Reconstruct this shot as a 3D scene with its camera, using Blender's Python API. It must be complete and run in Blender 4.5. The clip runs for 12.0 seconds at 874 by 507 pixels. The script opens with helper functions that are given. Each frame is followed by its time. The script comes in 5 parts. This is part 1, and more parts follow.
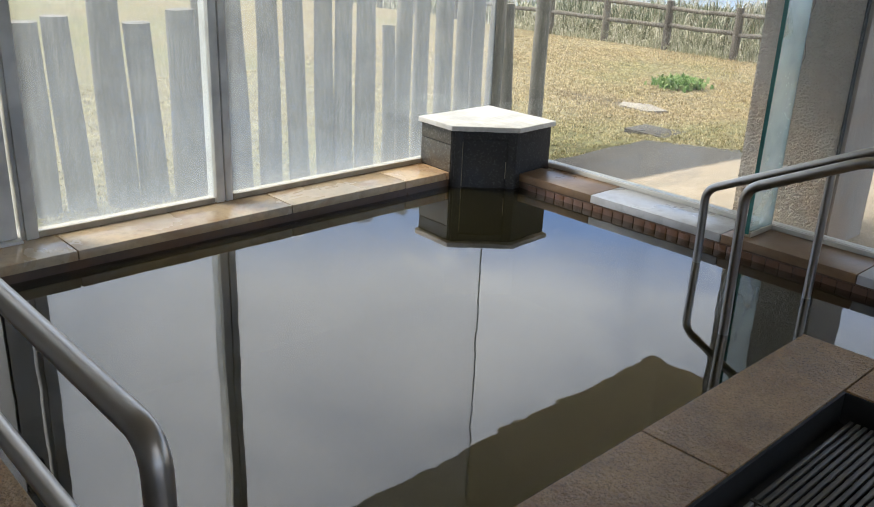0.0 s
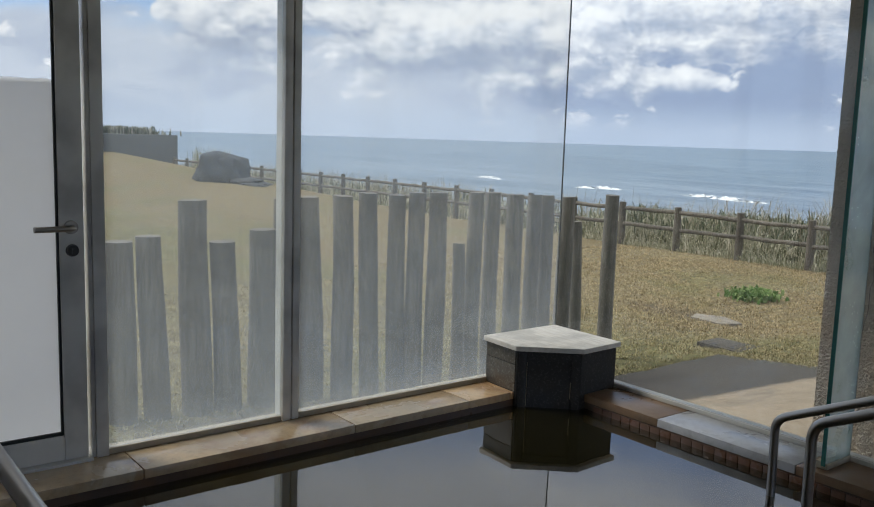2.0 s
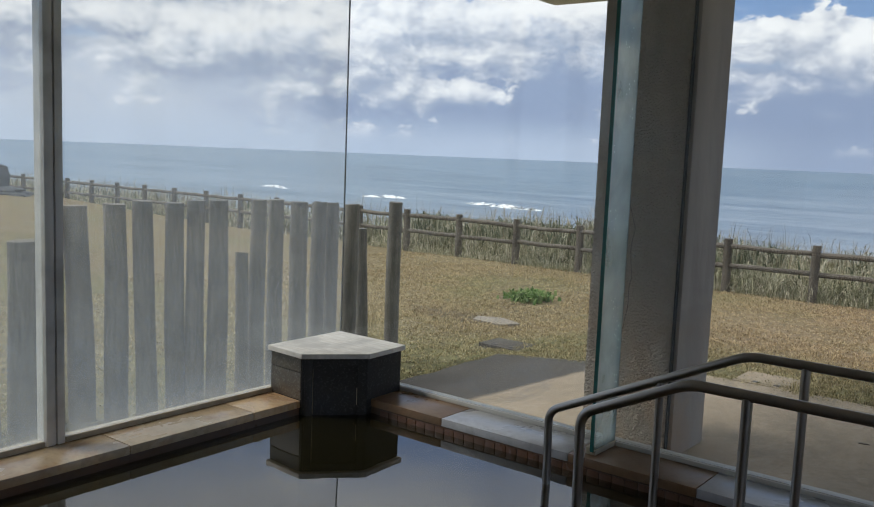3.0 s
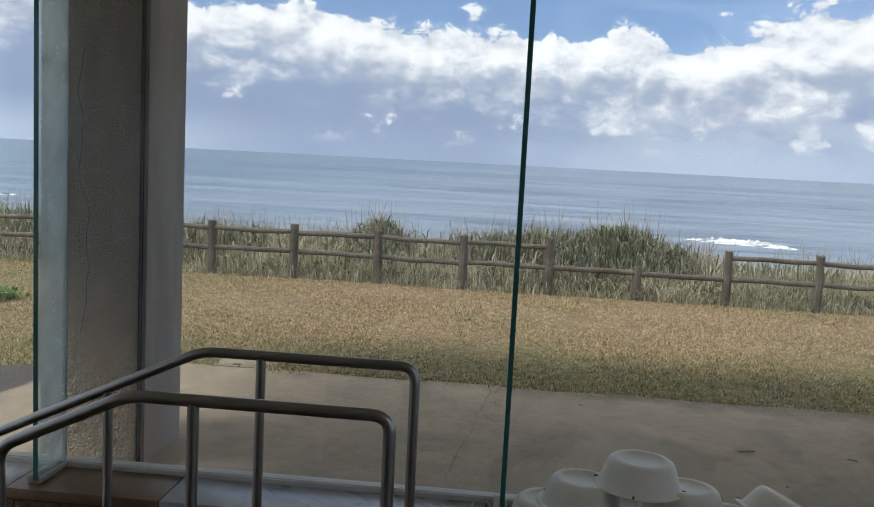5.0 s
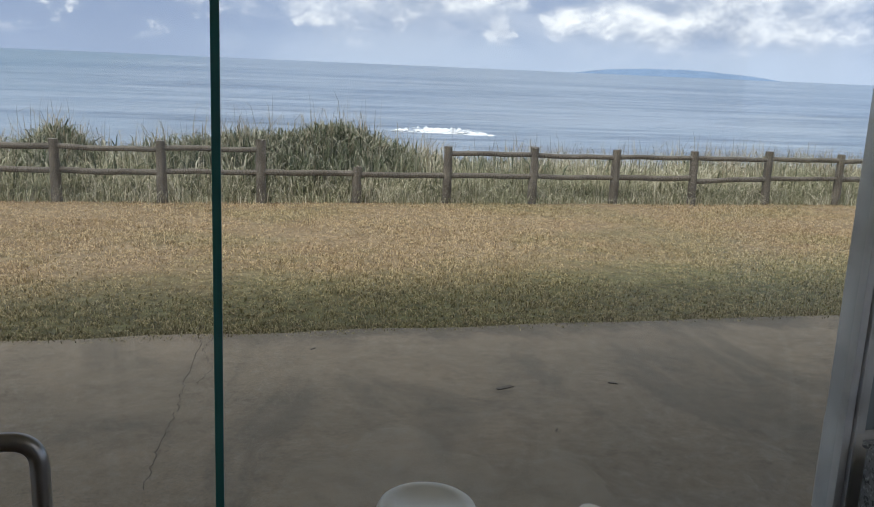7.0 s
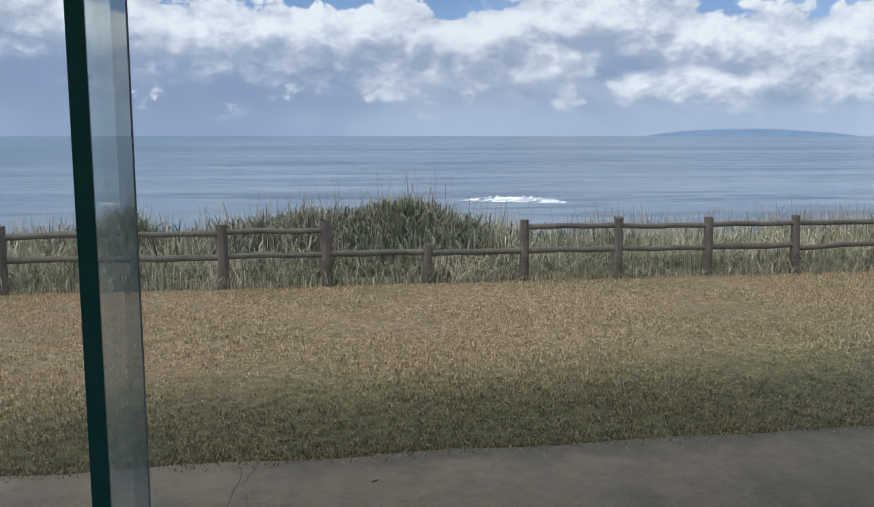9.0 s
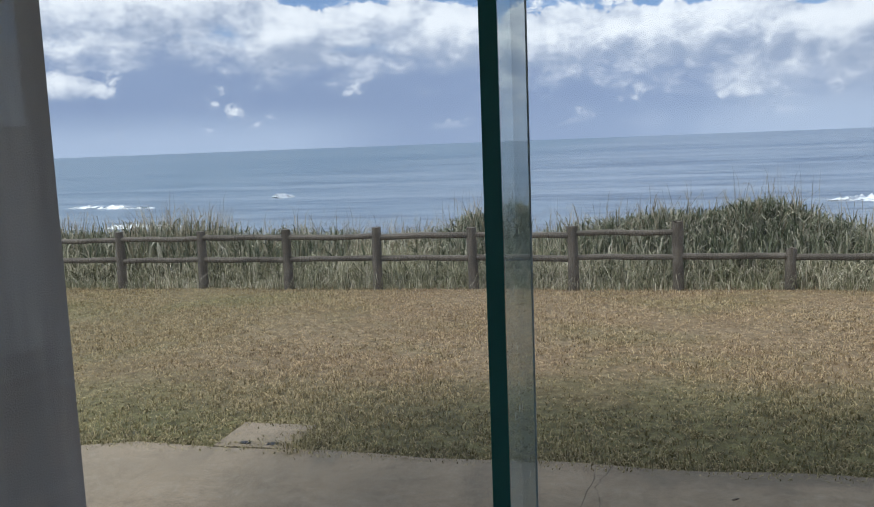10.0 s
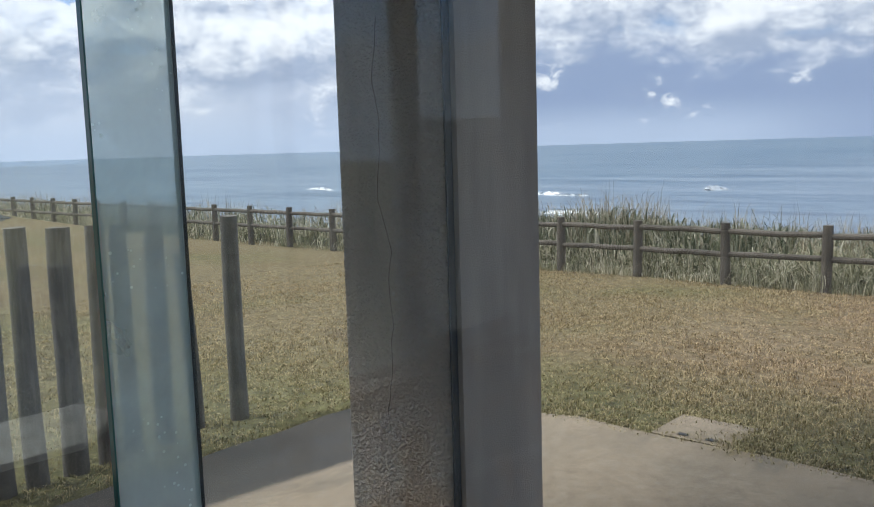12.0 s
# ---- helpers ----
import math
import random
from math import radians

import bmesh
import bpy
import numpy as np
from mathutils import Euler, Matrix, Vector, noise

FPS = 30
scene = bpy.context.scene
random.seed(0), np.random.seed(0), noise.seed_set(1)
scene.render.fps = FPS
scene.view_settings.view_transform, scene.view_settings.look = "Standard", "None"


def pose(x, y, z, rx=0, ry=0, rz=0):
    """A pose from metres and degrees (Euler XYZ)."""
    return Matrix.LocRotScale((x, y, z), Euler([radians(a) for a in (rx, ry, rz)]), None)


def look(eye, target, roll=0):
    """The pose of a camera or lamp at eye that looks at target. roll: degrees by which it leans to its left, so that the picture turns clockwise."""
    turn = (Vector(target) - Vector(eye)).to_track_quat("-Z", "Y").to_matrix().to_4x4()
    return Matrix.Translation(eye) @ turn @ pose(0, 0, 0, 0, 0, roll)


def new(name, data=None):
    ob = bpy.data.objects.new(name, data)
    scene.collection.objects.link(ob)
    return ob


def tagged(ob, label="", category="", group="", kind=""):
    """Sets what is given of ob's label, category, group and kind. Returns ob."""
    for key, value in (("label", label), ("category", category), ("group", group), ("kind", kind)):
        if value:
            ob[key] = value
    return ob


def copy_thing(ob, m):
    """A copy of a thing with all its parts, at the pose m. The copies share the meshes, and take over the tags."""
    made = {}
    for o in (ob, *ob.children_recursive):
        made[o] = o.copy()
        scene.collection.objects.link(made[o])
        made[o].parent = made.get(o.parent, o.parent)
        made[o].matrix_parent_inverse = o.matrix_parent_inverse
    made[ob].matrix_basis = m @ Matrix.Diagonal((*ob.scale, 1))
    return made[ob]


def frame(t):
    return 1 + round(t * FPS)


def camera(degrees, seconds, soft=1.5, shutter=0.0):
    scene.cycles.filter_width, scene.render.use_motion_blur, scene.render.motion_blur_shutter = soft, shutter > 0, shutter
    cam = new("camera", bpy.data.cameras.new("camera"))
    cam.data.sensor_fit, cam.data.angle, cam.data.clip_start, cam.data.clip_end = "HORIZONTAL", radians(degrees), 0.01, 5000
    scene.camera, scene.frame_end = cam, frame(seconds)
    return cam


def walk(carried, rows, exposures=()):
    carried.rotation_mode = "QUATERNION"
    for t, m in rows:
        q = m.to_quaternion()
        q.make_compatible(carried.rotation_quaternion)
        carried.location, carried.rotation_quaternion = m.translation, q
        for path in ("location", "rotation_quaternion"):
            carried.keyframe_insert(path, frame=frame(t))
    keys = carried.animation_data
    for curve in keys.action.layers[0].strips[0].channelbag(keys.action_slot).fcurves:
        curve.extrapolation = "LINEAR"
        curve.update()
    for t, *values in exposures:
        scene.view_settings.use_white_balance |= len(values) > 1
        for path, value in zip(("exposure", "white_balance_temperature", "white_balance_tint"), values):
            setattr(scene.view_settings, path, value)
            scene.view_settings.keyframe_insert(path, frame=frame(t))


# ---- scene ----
cam = camera(53.6, 12.0, soft=1.0)
PATH = [
    (0, (3.058, -3.258, 1.085), (1.706, -1.966, 0.377), 2.4),
    (0.5, (3.133, -3.256, 1.134), (1.673, -2.075, 0.444), 1.3),
    (1, (3.126, -3.249, 1.175), (1.606, -2.047, 0.683), 1.2),
    (1.5, (3.094, -3.236, 1.173), (1.535, -2.022, 0.861), 2.0),
    (2, (3.111, -3.241, 1.177), (1.551, -2.018, 0.912), 1.8),
    (2.5, (3.099, -3.228, 1.161), (1.693, -1.826, 0.918), 2.0),
    (3, (3.116, -3.216, 1.163), (1.897, -1.648, 0.936), 2.3),
    (5, (3.14, -2.876, 1.16), (2.963, -0.895, 0.944), 3.0),
    (5.5, (3.104, -2.667, 1.161), (3.296, -0.717, 0.76), 1.4),
    (6, (3.136, -2.369, 1.157), (3.44, -0.443, 0.712), 2.8),
    (6.5, (3.153, -2.099, 1.161), (3.575, -0.195, 0.719), 3.4),
    (7, (3.163, -1.806, 1.165), (3.643, 0.089, 0.739), 2.5),
    (9, (3.327, -0.949, 1.158), (3.642, 1.008, 0.885), 0.0),
    (9.5, (3.32, -0.917, 1.158), (3.277, 1.065, 0.894), -1.0),
    (10, (3.277, -0.916, 1.159), (2.809, 1.012, 0.904), -2.2),
    (10.5, (3.254, -0.927, 1.159), (2.534, 0.923, 0.91), -2.7),
    (11, (3.239, -0.945, 1.156), (2.405, 0.855, 0.908), -2.2),
    (11.5, (3.2, -0.97, 1.164), (2.159, 0.72, 0.917), -1.7),
    (12, (3.175, -1.003, 1.16), (1.86, 0.483, 0.916), -1.7),
]
EXPOSURES = [(t, e, k, 10) for t, e, k in ((0, 1.40, 6250), (0.6, 1.50, 6200), (1.2, 0.5, 6200), (1.6, 0.27, 6150), (3, 0.12, 6150), (5, 0.25, 6150), (5.5, 0.47, 6200), (6.0, 0.78, 6200), (6.6, 0.54, 6150), (7.2, 0.20, 6050), (8.8, -0.03, 5760), (9.6, 0.02, 5760), (10.5, 0.17, 5800), (12, 0.25, 5920))]
walk(cam, [(t, look(eye, target, roll)) for t, eye, target, roll in PATH], EXPOSURES)

# ---- world and sun ----
SUN = Vector((-2.3, -1.25, 2.96)).normalized()
world = bpy.data.worlds.new("sky")
scene.world = world
world.use_nodes = True
wn, wl = world.node_tree.nodes, world.node_tree.links
wn.clear()


def wnode(kind, **props):
    n = wn.new(kind)
    for k, v in props.items():
        if k == "op":
            n.operation = v
        elif k == "blend":
            n.blend_type = v
    return n


def wmath(op, a, b=None, clamp=False):
    n = wn.new("ShaderNodeMath")
    n.operation, n.use_clamp = op, clamp
    for i, v in enumerate((a, b)):
        if v is None:
            continue
        if isinstance(v, (int, float)):
            n.inputs[i].default_value = v
        else:
            wl.new(v, n.inputs[i])
    return n.outputs[0]


def wnoise(vec, scale, detail=8.0, rough=0.55, distort=0.0):
    n = wn.new("ShaderNodeTexNoise")
    n.inputs["Scale"].default_value, n.inputs["Detail"].default_value = scale, detail
    n.inputs["Roughness"].default_value, n.inputs["Distortion"].default_value = rough, distort
    wl.new(vec, n.inputs["Vector"])
    return n.outputs[0]


def wmap(value, a, b, c=0.0, d=1.0):
    n = wn.new("ShaderNodeMapRange")
    n.interpolation_type = "SMOOTHSTEP"
    wl.new(value, n.inputs[0])
    for i, v in enumerate((a, b, c, d)):
        n.inputs[i + 1].default_value = v
    return n.outputs[0]


def wmix(fac, a, b):
    n = wn.new("ShaderNodeMix")
    n.data_type = "RGBA"
    wl.new(fac, n.inputs[0])
    for i, v in ((6, a), (7, b)):
        if isinstance(v, tuple):
            n.inputs[i].default_value = (*v, 1)
        else:
            wl.new(v, n.inputs[i])
    return n.outputs[2]


def wvec(vec, scale, offset):
    n = wn.new("ShaderNodeMapping")
    wl.new(vec, n.inputs[0])
    n.inputs["Location"].default_value, n.inputs["Scale"].default_value = offset, scale
    return n.outputs[0]


coord = wn.new("ShaderNodeTexCoord").outputs["Generated"]
sep = wn.new("ShaderNodeSeparateXYZ")
wl.new(coord, sep.inputs[0])
elev = sep.outputs[2]
azim = wmath("MULTIPLY", wmath("ARCTAN2", sep.outputs[0], sep.outputs[1]), 57.2958)
rise = wmath("MULTIPLY", wmath("ARCSINE", elev), 57.2958)


def wplane(dx, dy, stretch=1.55):
    """Bearing and height over the horizon, in degrees, as a flat chart of the sky."""
    n = wn.new("ShaderNodeCombineXYZ")
    wl.new(wmath("ADD", azim, dx), n.inputs[0])
    wl.new(wmath("MULTIPLY", wmath("ADD", rise, dy), stretch), n.inputs[1])
    return n.outputs[0]


def wpuffs(vec):
    """Cauliflower heaps: rounded cells in several sizes, their outlines broken by noise."""
    t = wn.new("ShaderNodeTexNoise")
    t.inputs["Scale"].default_value, t.inputs["Detail"].default_value = 0.42, 5.0
    wl.new(vec, t.inputs["Vector"])
    shift = wn.new("ShaderNodeVectorMath")
    shift.operation = "MULTIPLY_ADD"
    wl.new(t.outputs["Color"], shift.inputs[0])
    shift.inputs[1].default_value = (3.2, 3.2, 0.0)
    wl.new(vec, shift.inputs[2])
    v = wn.new("ShaderNodeTexVoronoi")
    v.voronoi_dimensions, v.feature, v.normalize = "2D", "SMOOTH_F1", True
    for k, x in (("Scale", 0.20), ("Detail", 5.0), ("Roughness", 0.55), ("Lacunarity", 2.3), ("Smoothness", 0.35)):
        v.inputs[k].default_value = x
    wl.new(shift.outputs[0], v.inputs["Vector"])
    return wmath("ADD", wmath("MULTIPLY", v.outputs["Distance"], -1.25), wmath("MULTIPLY", wnoise(vec, 0.19, 9, 0.56), 1.1))


# the heaped clouds over the sea: bearing, height, half width, half height (degrees), thickness
HEAPS = ((-66, 6.8, 5.0, 2.2, 0.8), (-55, 7.0, 7.0, 2.8, 0.95), (-46, 6.6, 6.0, 2.4, 0.9), (-38.5, 8.2, 6.0, 1.9, 0.8),
         (-39, 3.9, 4.2, 0.8, 0.6), (-29.5, 8.2, 6.5, 2.0, 0.8), (-22.3, 6.0, 3.4, 1.6, 0.85), (-15, 7.2, 6.0, 1.9, 0.85),
         (-8, 5.9, 4.5, 1.9, 0.85), (1, 6.0, 5.5, 1.9, 0.85), (9, 5.6, 5.0, 2.0, 0.85), (14.5, 5.6, 3.0, 2.2, 0.75),
         (20, 7.4, 4.4, 2.2, 0.9), (27.5, 4.8, 5.5, 1.8, 0.8), (36, 5.2, 4.5, 2.0, 0.85), (30, 2.7, 8.0, 0.9, 0.5))
heap, lift = 0.0, 0.0
for ca, ce, ra, re, amp in HEAPS:
    u = wmath("MULTIPLY", wmath("SUBTRACT", azim, ca), 1.0 / ra)
    v = wmath("MULTIPLY", wmath("SUBTRACT", rise, ce), 1.0 / re)
    g = wmath("MULTIPLY", wmath("EXPONENT", wmath("MULTIPLY", wmath("ADD", wmath("MULTIPLY", u, u), wmath("MULTIPLY", v, v)), -1.0)), amp)
    heap = wmath("ADD", g, heap)
    lift = wmath("ADD", wmath("MULTIPLY", g, v), lift)
puffs, puffs_up = wpuffs(wplane(0.0, 0.0)), wpuffs(wplane(-0.5, 0.8))
broad = wnoise(wvec(coord, (1.0, 1.0, 3.0), (0.7, 2.2, 0.1)), 2.1, 4, 0.5)
thick = wmath("ADD", wmath("ADD", heap, puffs), wmath("MULTIPLY", wmath("SUBTRACT", broad, 0.5), 0.5))
crest = wmap(lift, -0.22, 0.08)
cover = wmath("ADD", wmath("MULTIPLY", wmap(thick, 0.32, 0.45), crest), wmath("MULTIPLY", wmap(thick, 0.18, 0.85), wmath("SUBTRACT", 1.0, crest)))
lit = wmap(wmath("ADD", wmath("MULTIPLY", wmath("SUBTRACT", puffs, puffs_up), 1.25), wmath("MULTIPLY", lift, 0.55)), -0.46, 0.42)
heap_colour = wmix(lit, (0.40, 0.45, 0.56), (1.0, 0.98, 0.96))
# the grey bank behind the heaps, paler towards the horizon and darkest under the middle of the view
soft = wnoise(wplane(40.0, 0.0, 2.2), 0.11, 6, 0.55, 0.6)
rain = wmath("MULTIPLY", wmap(azim, -50.0, -34.0), wmap(azim, 12.0, -6.0))
bank_colour = wmix(wmath("ADD", wmath("MULTIPLY", wmap(soft, 0.38, 0.62), 0.55), wmath("SUBTRACT", wmath("MULTIPLY", wmap(azim, -44.0, -62.0), 0.6), wmath("MULTIPLY", rain, 0.5))), (0.31, 0.375, 0.52), (0.60, 0.64, 0.725))
haze = wmap(rise, 3.1, 0.4)
bank_colour = wmix(wmath("MULTIPLY", haze, wmath("SUBTRACT", 0.78, wmath("MULTIPLY", wmap(azim, -24.0, -14.0), wmath("MULTIPLY", rain, 0.6)))), bank_colour, (0.52, 0.59, 0.71))
bank = wmap(wmath("ADD", rise, wmath("MULTIPLY", wmath("SUBTRACT", soft, 0.5), 5.0)), 8.4, 6.2)
cloud_colour = wmix(wmath("MULTIPLY", cover, wmap(rise, 0.6, 2.4)), bank_colour, heap_colour)
low = wvec(coord, (1.0, 1.0, 2.1), (3.1, 0.4, 0.2))
deck = wmath("MULTIPLY", wmap(elev, 0.27, 0.40), wmap(wnoise(coord, 2.2, 6, 0.55), 0.25, 0.5, 0.7, 0.97))
cloud_colour = wmix(deck, cloud_colour, wmix(wmap(wnoise(low, 2.4, 6, 0.55), 0.3, 0.7), (0.42, 0.455, 0.53), (0.88, 0.865, 0.85)))
cloud_colour = wmix(wmap(elev, 0.62, 0.85), cloud_colour, (1.5, 1.43, 1.34))
mask = wmath("MAXIMUM", wmath("MAXIMUM", wmath("MAXIMUM", cover, deck), bank), wmap(rise, 25.0, 8.0, 0.0, 0.42))
sky_tex = wn.new("ShaderNodeTexSky")
sky_tex.sky_type, sky_tex.sun_disc = "NISHITA", False
sky_tex.dust_density, sky_tex.ozone_density = 0.2, 4.0
sky_tex.sun_elevation, sky_tex.sun_rotation = math.asin(SUN.z), math.atan2(SUN.x, SUN.y)
sky_bg, cloud_bg, mixer, out = (wn.new(k) for k in ("ShaderNodeBackground", "ShaderNodeBackground", "ShaderNodeMixShader", "ShaderNodeOutputWorld"))
sky_bg.inputs[1].default_value, cloud_bg.inputs[1].default_value = 0.10, 1.0
tinted = wn.new("ShaderNodeMix")
tinted.data_type, tinted.blend_type = "RGBA", "MULTIPLY"
tinted.inputs[0].default_value = 1.0
tinted.inputs[7].default_value = (0.86, 0.96, 1.14, 1)
wl.new(sky_tex.outputs[0], tinted.inputs[6])
wl.new(tinted.outputs[2], sky_bg.inputs[0])
wl.new(cloud_colour, cloud_bg.inputs[0])
wl.new(mask, mixer.inputs[0])
wl.new(sky_bg.outputs[0], mixer.inputs[1])
wl.new(cloud_bg.outputs[0], mixer.inputs[2])
wl.new(mixer.outputs[0], out.inputs[0])

sun = new("sun", bpy.data.lights.new("sun", "SUN"))
sun.data.energy, sun.data.angle, sun.data.color = 2.2, radians(16), (1.0, 0.93, 0.82)
sun.matrix_world = look((0, 0, 0), -SUN)


# ---- materials ----
class Nodes:
    """A short way to write a node material."""

    def __init__(self, name):
        self.mat = bpy.data.materials.new(name)
        self.mat.use_nodes = True
        self.n, self.l = self.mat.node_tree.nodes, self.mat.node_tree.links
        self.n.clear()
        self.out = self.n.new("ShaderNodeOutputMaterial")

    def put(self, socket, v):
        if isinstance(v, bpy.types.NodeSocket):
            self.l.new(v, socket)
        elif isinstance(v, tuple) and len(v) == 3 and socket.type == "RGBA":
            socket.default_value = (*v, 1)
        else:
            socket.default_value = v

    def coord(self, kind="Object", scale=(1, 1, 1), rot=(0, 0, 0)):
        c = self.n.new("ShaderNodeTexCoord")
        if kind == "World":
            c = self.n.new("ShaderNodeNewGeometry")
            kind = "Position"
        m = self.n.new("ShaderNodeMapping")
        self.l.new(c.outputs[kind], m.inputs[0])
        m.inputs["Scale"].default_value, m.inputs["Rotation"].default_value = scale, rot
        return m.outputs[0]

    def noise(self, vec, scale, detail=6, rough=0.55, distort=0.0):
        t = self.n.new("ShaderNodeTexNoise")
        for k, v in (("Vector", vec), ("Scale", scale), ("Detail", detail), ("Roughness", rough), ("Distortion", distort)):
            self.put(t.inputs[k], v)
        return t.outputs[0]

    def voronoi(self, vec, scale, feature="F1", out="Distance", random_=1.0):
        t = self.n.new("ShaderNodeTexVoronoi")
        t.feature = feature
        self.put(t.inputs["Vector"], vec)
        self.put(t.inputs["Scale"], scale)
        self.put(t.inputs["Randomness"], random_)
        return t.outputs[out]

    def math(self, op, a, b=0.0):
        t = self.n.new("ShaderNodeMath")
        t.operation = op
        self.put(t.inputs[0], a)
        self.put(t.inputs[1], b)
        return t.outputs[0]

    def map(self, v, a, b, c=0.0, d=1.0):
        t = self.n.new("ShaderNodeMapRange")
        t.interpolation_type = "SMOOTHSTEP"
        for i, x in enumerate((v, a, b, c, d)):
            self.put(t.inputs[i], x)
        return t.outputs[0]

    def mix(self, fac, a, b):
        t = self.n.new("ShaderNodeMix")
        t.data_type = "RGBA"
        self.put(t.inputs[0], fac)
        self.put(t.inputs[6], a)
        self.put(t.inputs[7], b)
        return t.outputs[2]

    def sep(self, vec, axis):
        t = self.n.new("ShaderNodeSeparateXYZ")
        self.l.new(vec, t.inputs[0])
        return t.outputs[axis]

    def bump(self, height, strength=0.3, distance=0.01):
        t = self.n.new("ShaderNodeBump")
        self.put(t.inputs["Strength"], strength)
        self.put(t.inputs["Distance"], distance)
        self.put(t.inputs["Height"], height)
        return t.outputs[0]

    def schlick(self, f0, normal=None):
        """Mirror share of a smooth dielectric by the angle of view."""
        t = self.n.new("ShaderNodeLayerWeight")
        t.inputs[0].default_value = 0.5
        if normal is not None:
            self.l.new(normal, t.inputs["Normal"])
        return self.math("ADD", f0, self.math("MULTIPLY", self.math("POWER", t.outputs["Facing"], 5.0), 1.0 - f0))

    def random(self):
        return self.n.new("ShaderNodeObjectInfo").outputs["Random"]

    def island(self):
        return self.n.new("ShaderNodeNewGeometry").outputs["Random Per Island"]

    def shader(self, kind, **k):
        t = self.n.new(kind)
        for key, v in k.items():
            self.put(t.inputs[key.replace("_", " ")], v)
        return t.outputs[0]

    def blend(self, fac, a, b):
        t = self.n.new("ShaderNodeMixShader")
        self.put(t.inputs[0], fac)
        self.l.new(a, t.inputs[1])
        self.l.new(b, t.inputs[2])
        return t.outputs[0]

    def add(self, a, b):
        t = self.n.new("ShaderNodeAddShader")
        self.l.new(a, t.inputs[0])
        self.l.new(b, t.inputs[1])
        return t.outputs[0]

    def surface(self, base, rough=0.6, metal=0.0, normal=None, spec=0.5, coat=0.0):
        k = dict(Base_Color=base, Roughness=rough, Metallic=metal, Coat_Weight=coat, Coat_Roughness=0.08)
        if normal is not None:
            k["Normal"] = normal
        t = self.n.new("ShaderNodeBsdfPrincipled")
        for key, v in k.items():
            self.put(t.inputs[key.replace("_", " ")], v)
        t.inputs["Specular IOR Level"].default_value = spec
        return self.done(t.outputs[0])

    def done(self, shader):
        self.l.new(shader, self.out.inputs[0])
        return self.mat


def stone(name, a, b, scale=9.0, rough=0.35, speck=0.0, coat=0.0, relief=0.15, stain=(0.10, 0.06, 0.03), stains=0.4):
    m = Nodes(name)
    v = m.coord("World")
    r = m.random()
    n1 = m.noise(v, scale * 0.25, 5, 0.6, 0.6)
    n2 = m.noise(v, scale * 4, 6, 0.7)
    c = m.mix(m.map(n1, 0.35, 0.65), a, b)
    c = m.mix(m.math("MULTIPLY", m.map(n2, 0.45, 0.7), 0.35), c, tuple(x * 0.45 for x in b))
    c = m.mix(m.math("MULTIPLY", m.map(m.noise(v, 1.7, 4, 0.7, 1.2), 0.5, 0.68), stains), c, stain)
    c = m.mix(m.math("MULTIPLY", r, 0.3), c, tuple(x * 0.55 for x in a))
    if speck:
        c = m.mix(m.math("MULTIPLY", m.map(m.noise(v, 95, 3, 0.6), 0.55, 0.63), speck), c, (0.5, 0.5, 0.48))
        c = m.mix(m.math("MULTIPLY", m.map(m.noise(v, 75, 3, 0.6), 0.54, 0.62), speck), c, (0.015, 0.015, 0.017))
    rr = m.map(n1, 0.3, 0.7, rough * 0.6, min(1.0, rough * 1.5))
    return m.surface(c, rr, 0.0, m.bump(n2, relief, 0.006), 0.5, coat)


def wood(name, a, b, rough=0.75, along=(14, 14, 1.2), relief=0.5):
    m = Nodes(name)
    v = m.coord("Object", along)
    g = m.noise(v, 2.5, 8, 0.65, 0.4)
    big = m.noise(m.coord("World"), 3.5, 4, 0.6)
    c = m.mix(m.map(g, 0.35, 0.68), a, b)
    c = m.mix(m.math("MULTIPLY", m.map(big, 0.42, 0.66), 0.55), c, tuple(0.45 * x for x in a))
    c = m.mix(m.math("MULTIPLY", m.random(), 0.25), c, tuple(0.7 * x for x in b))
    return m.surface(c, rough, 0.0, m.bump(g, relief, 0.01), 0.3)


def metal(name, c, rough=0.35, metallic=0.9):
    m = Nodes(name)
    v = m.coord("World")
    n = m.noise(v, 25, 3, 0.5)
    s = m.noise(v, 5, 3, 0.5)
    col = m.mix(m.map(s, 0.4, 0.7), c, tuple(x * 0.7 for x in c))
    return m.surface(col, m.map(n, 0.3, 0.7, rough * 0.9, rough * 1.2), metallic, None)


def tube_steel():
    """Drawn stainless tube: even and polished."""
    m = Nodes("stainless_tube")
    return m.surface((0.40, 0.37, 0.335), 0.34, 1.0, None)


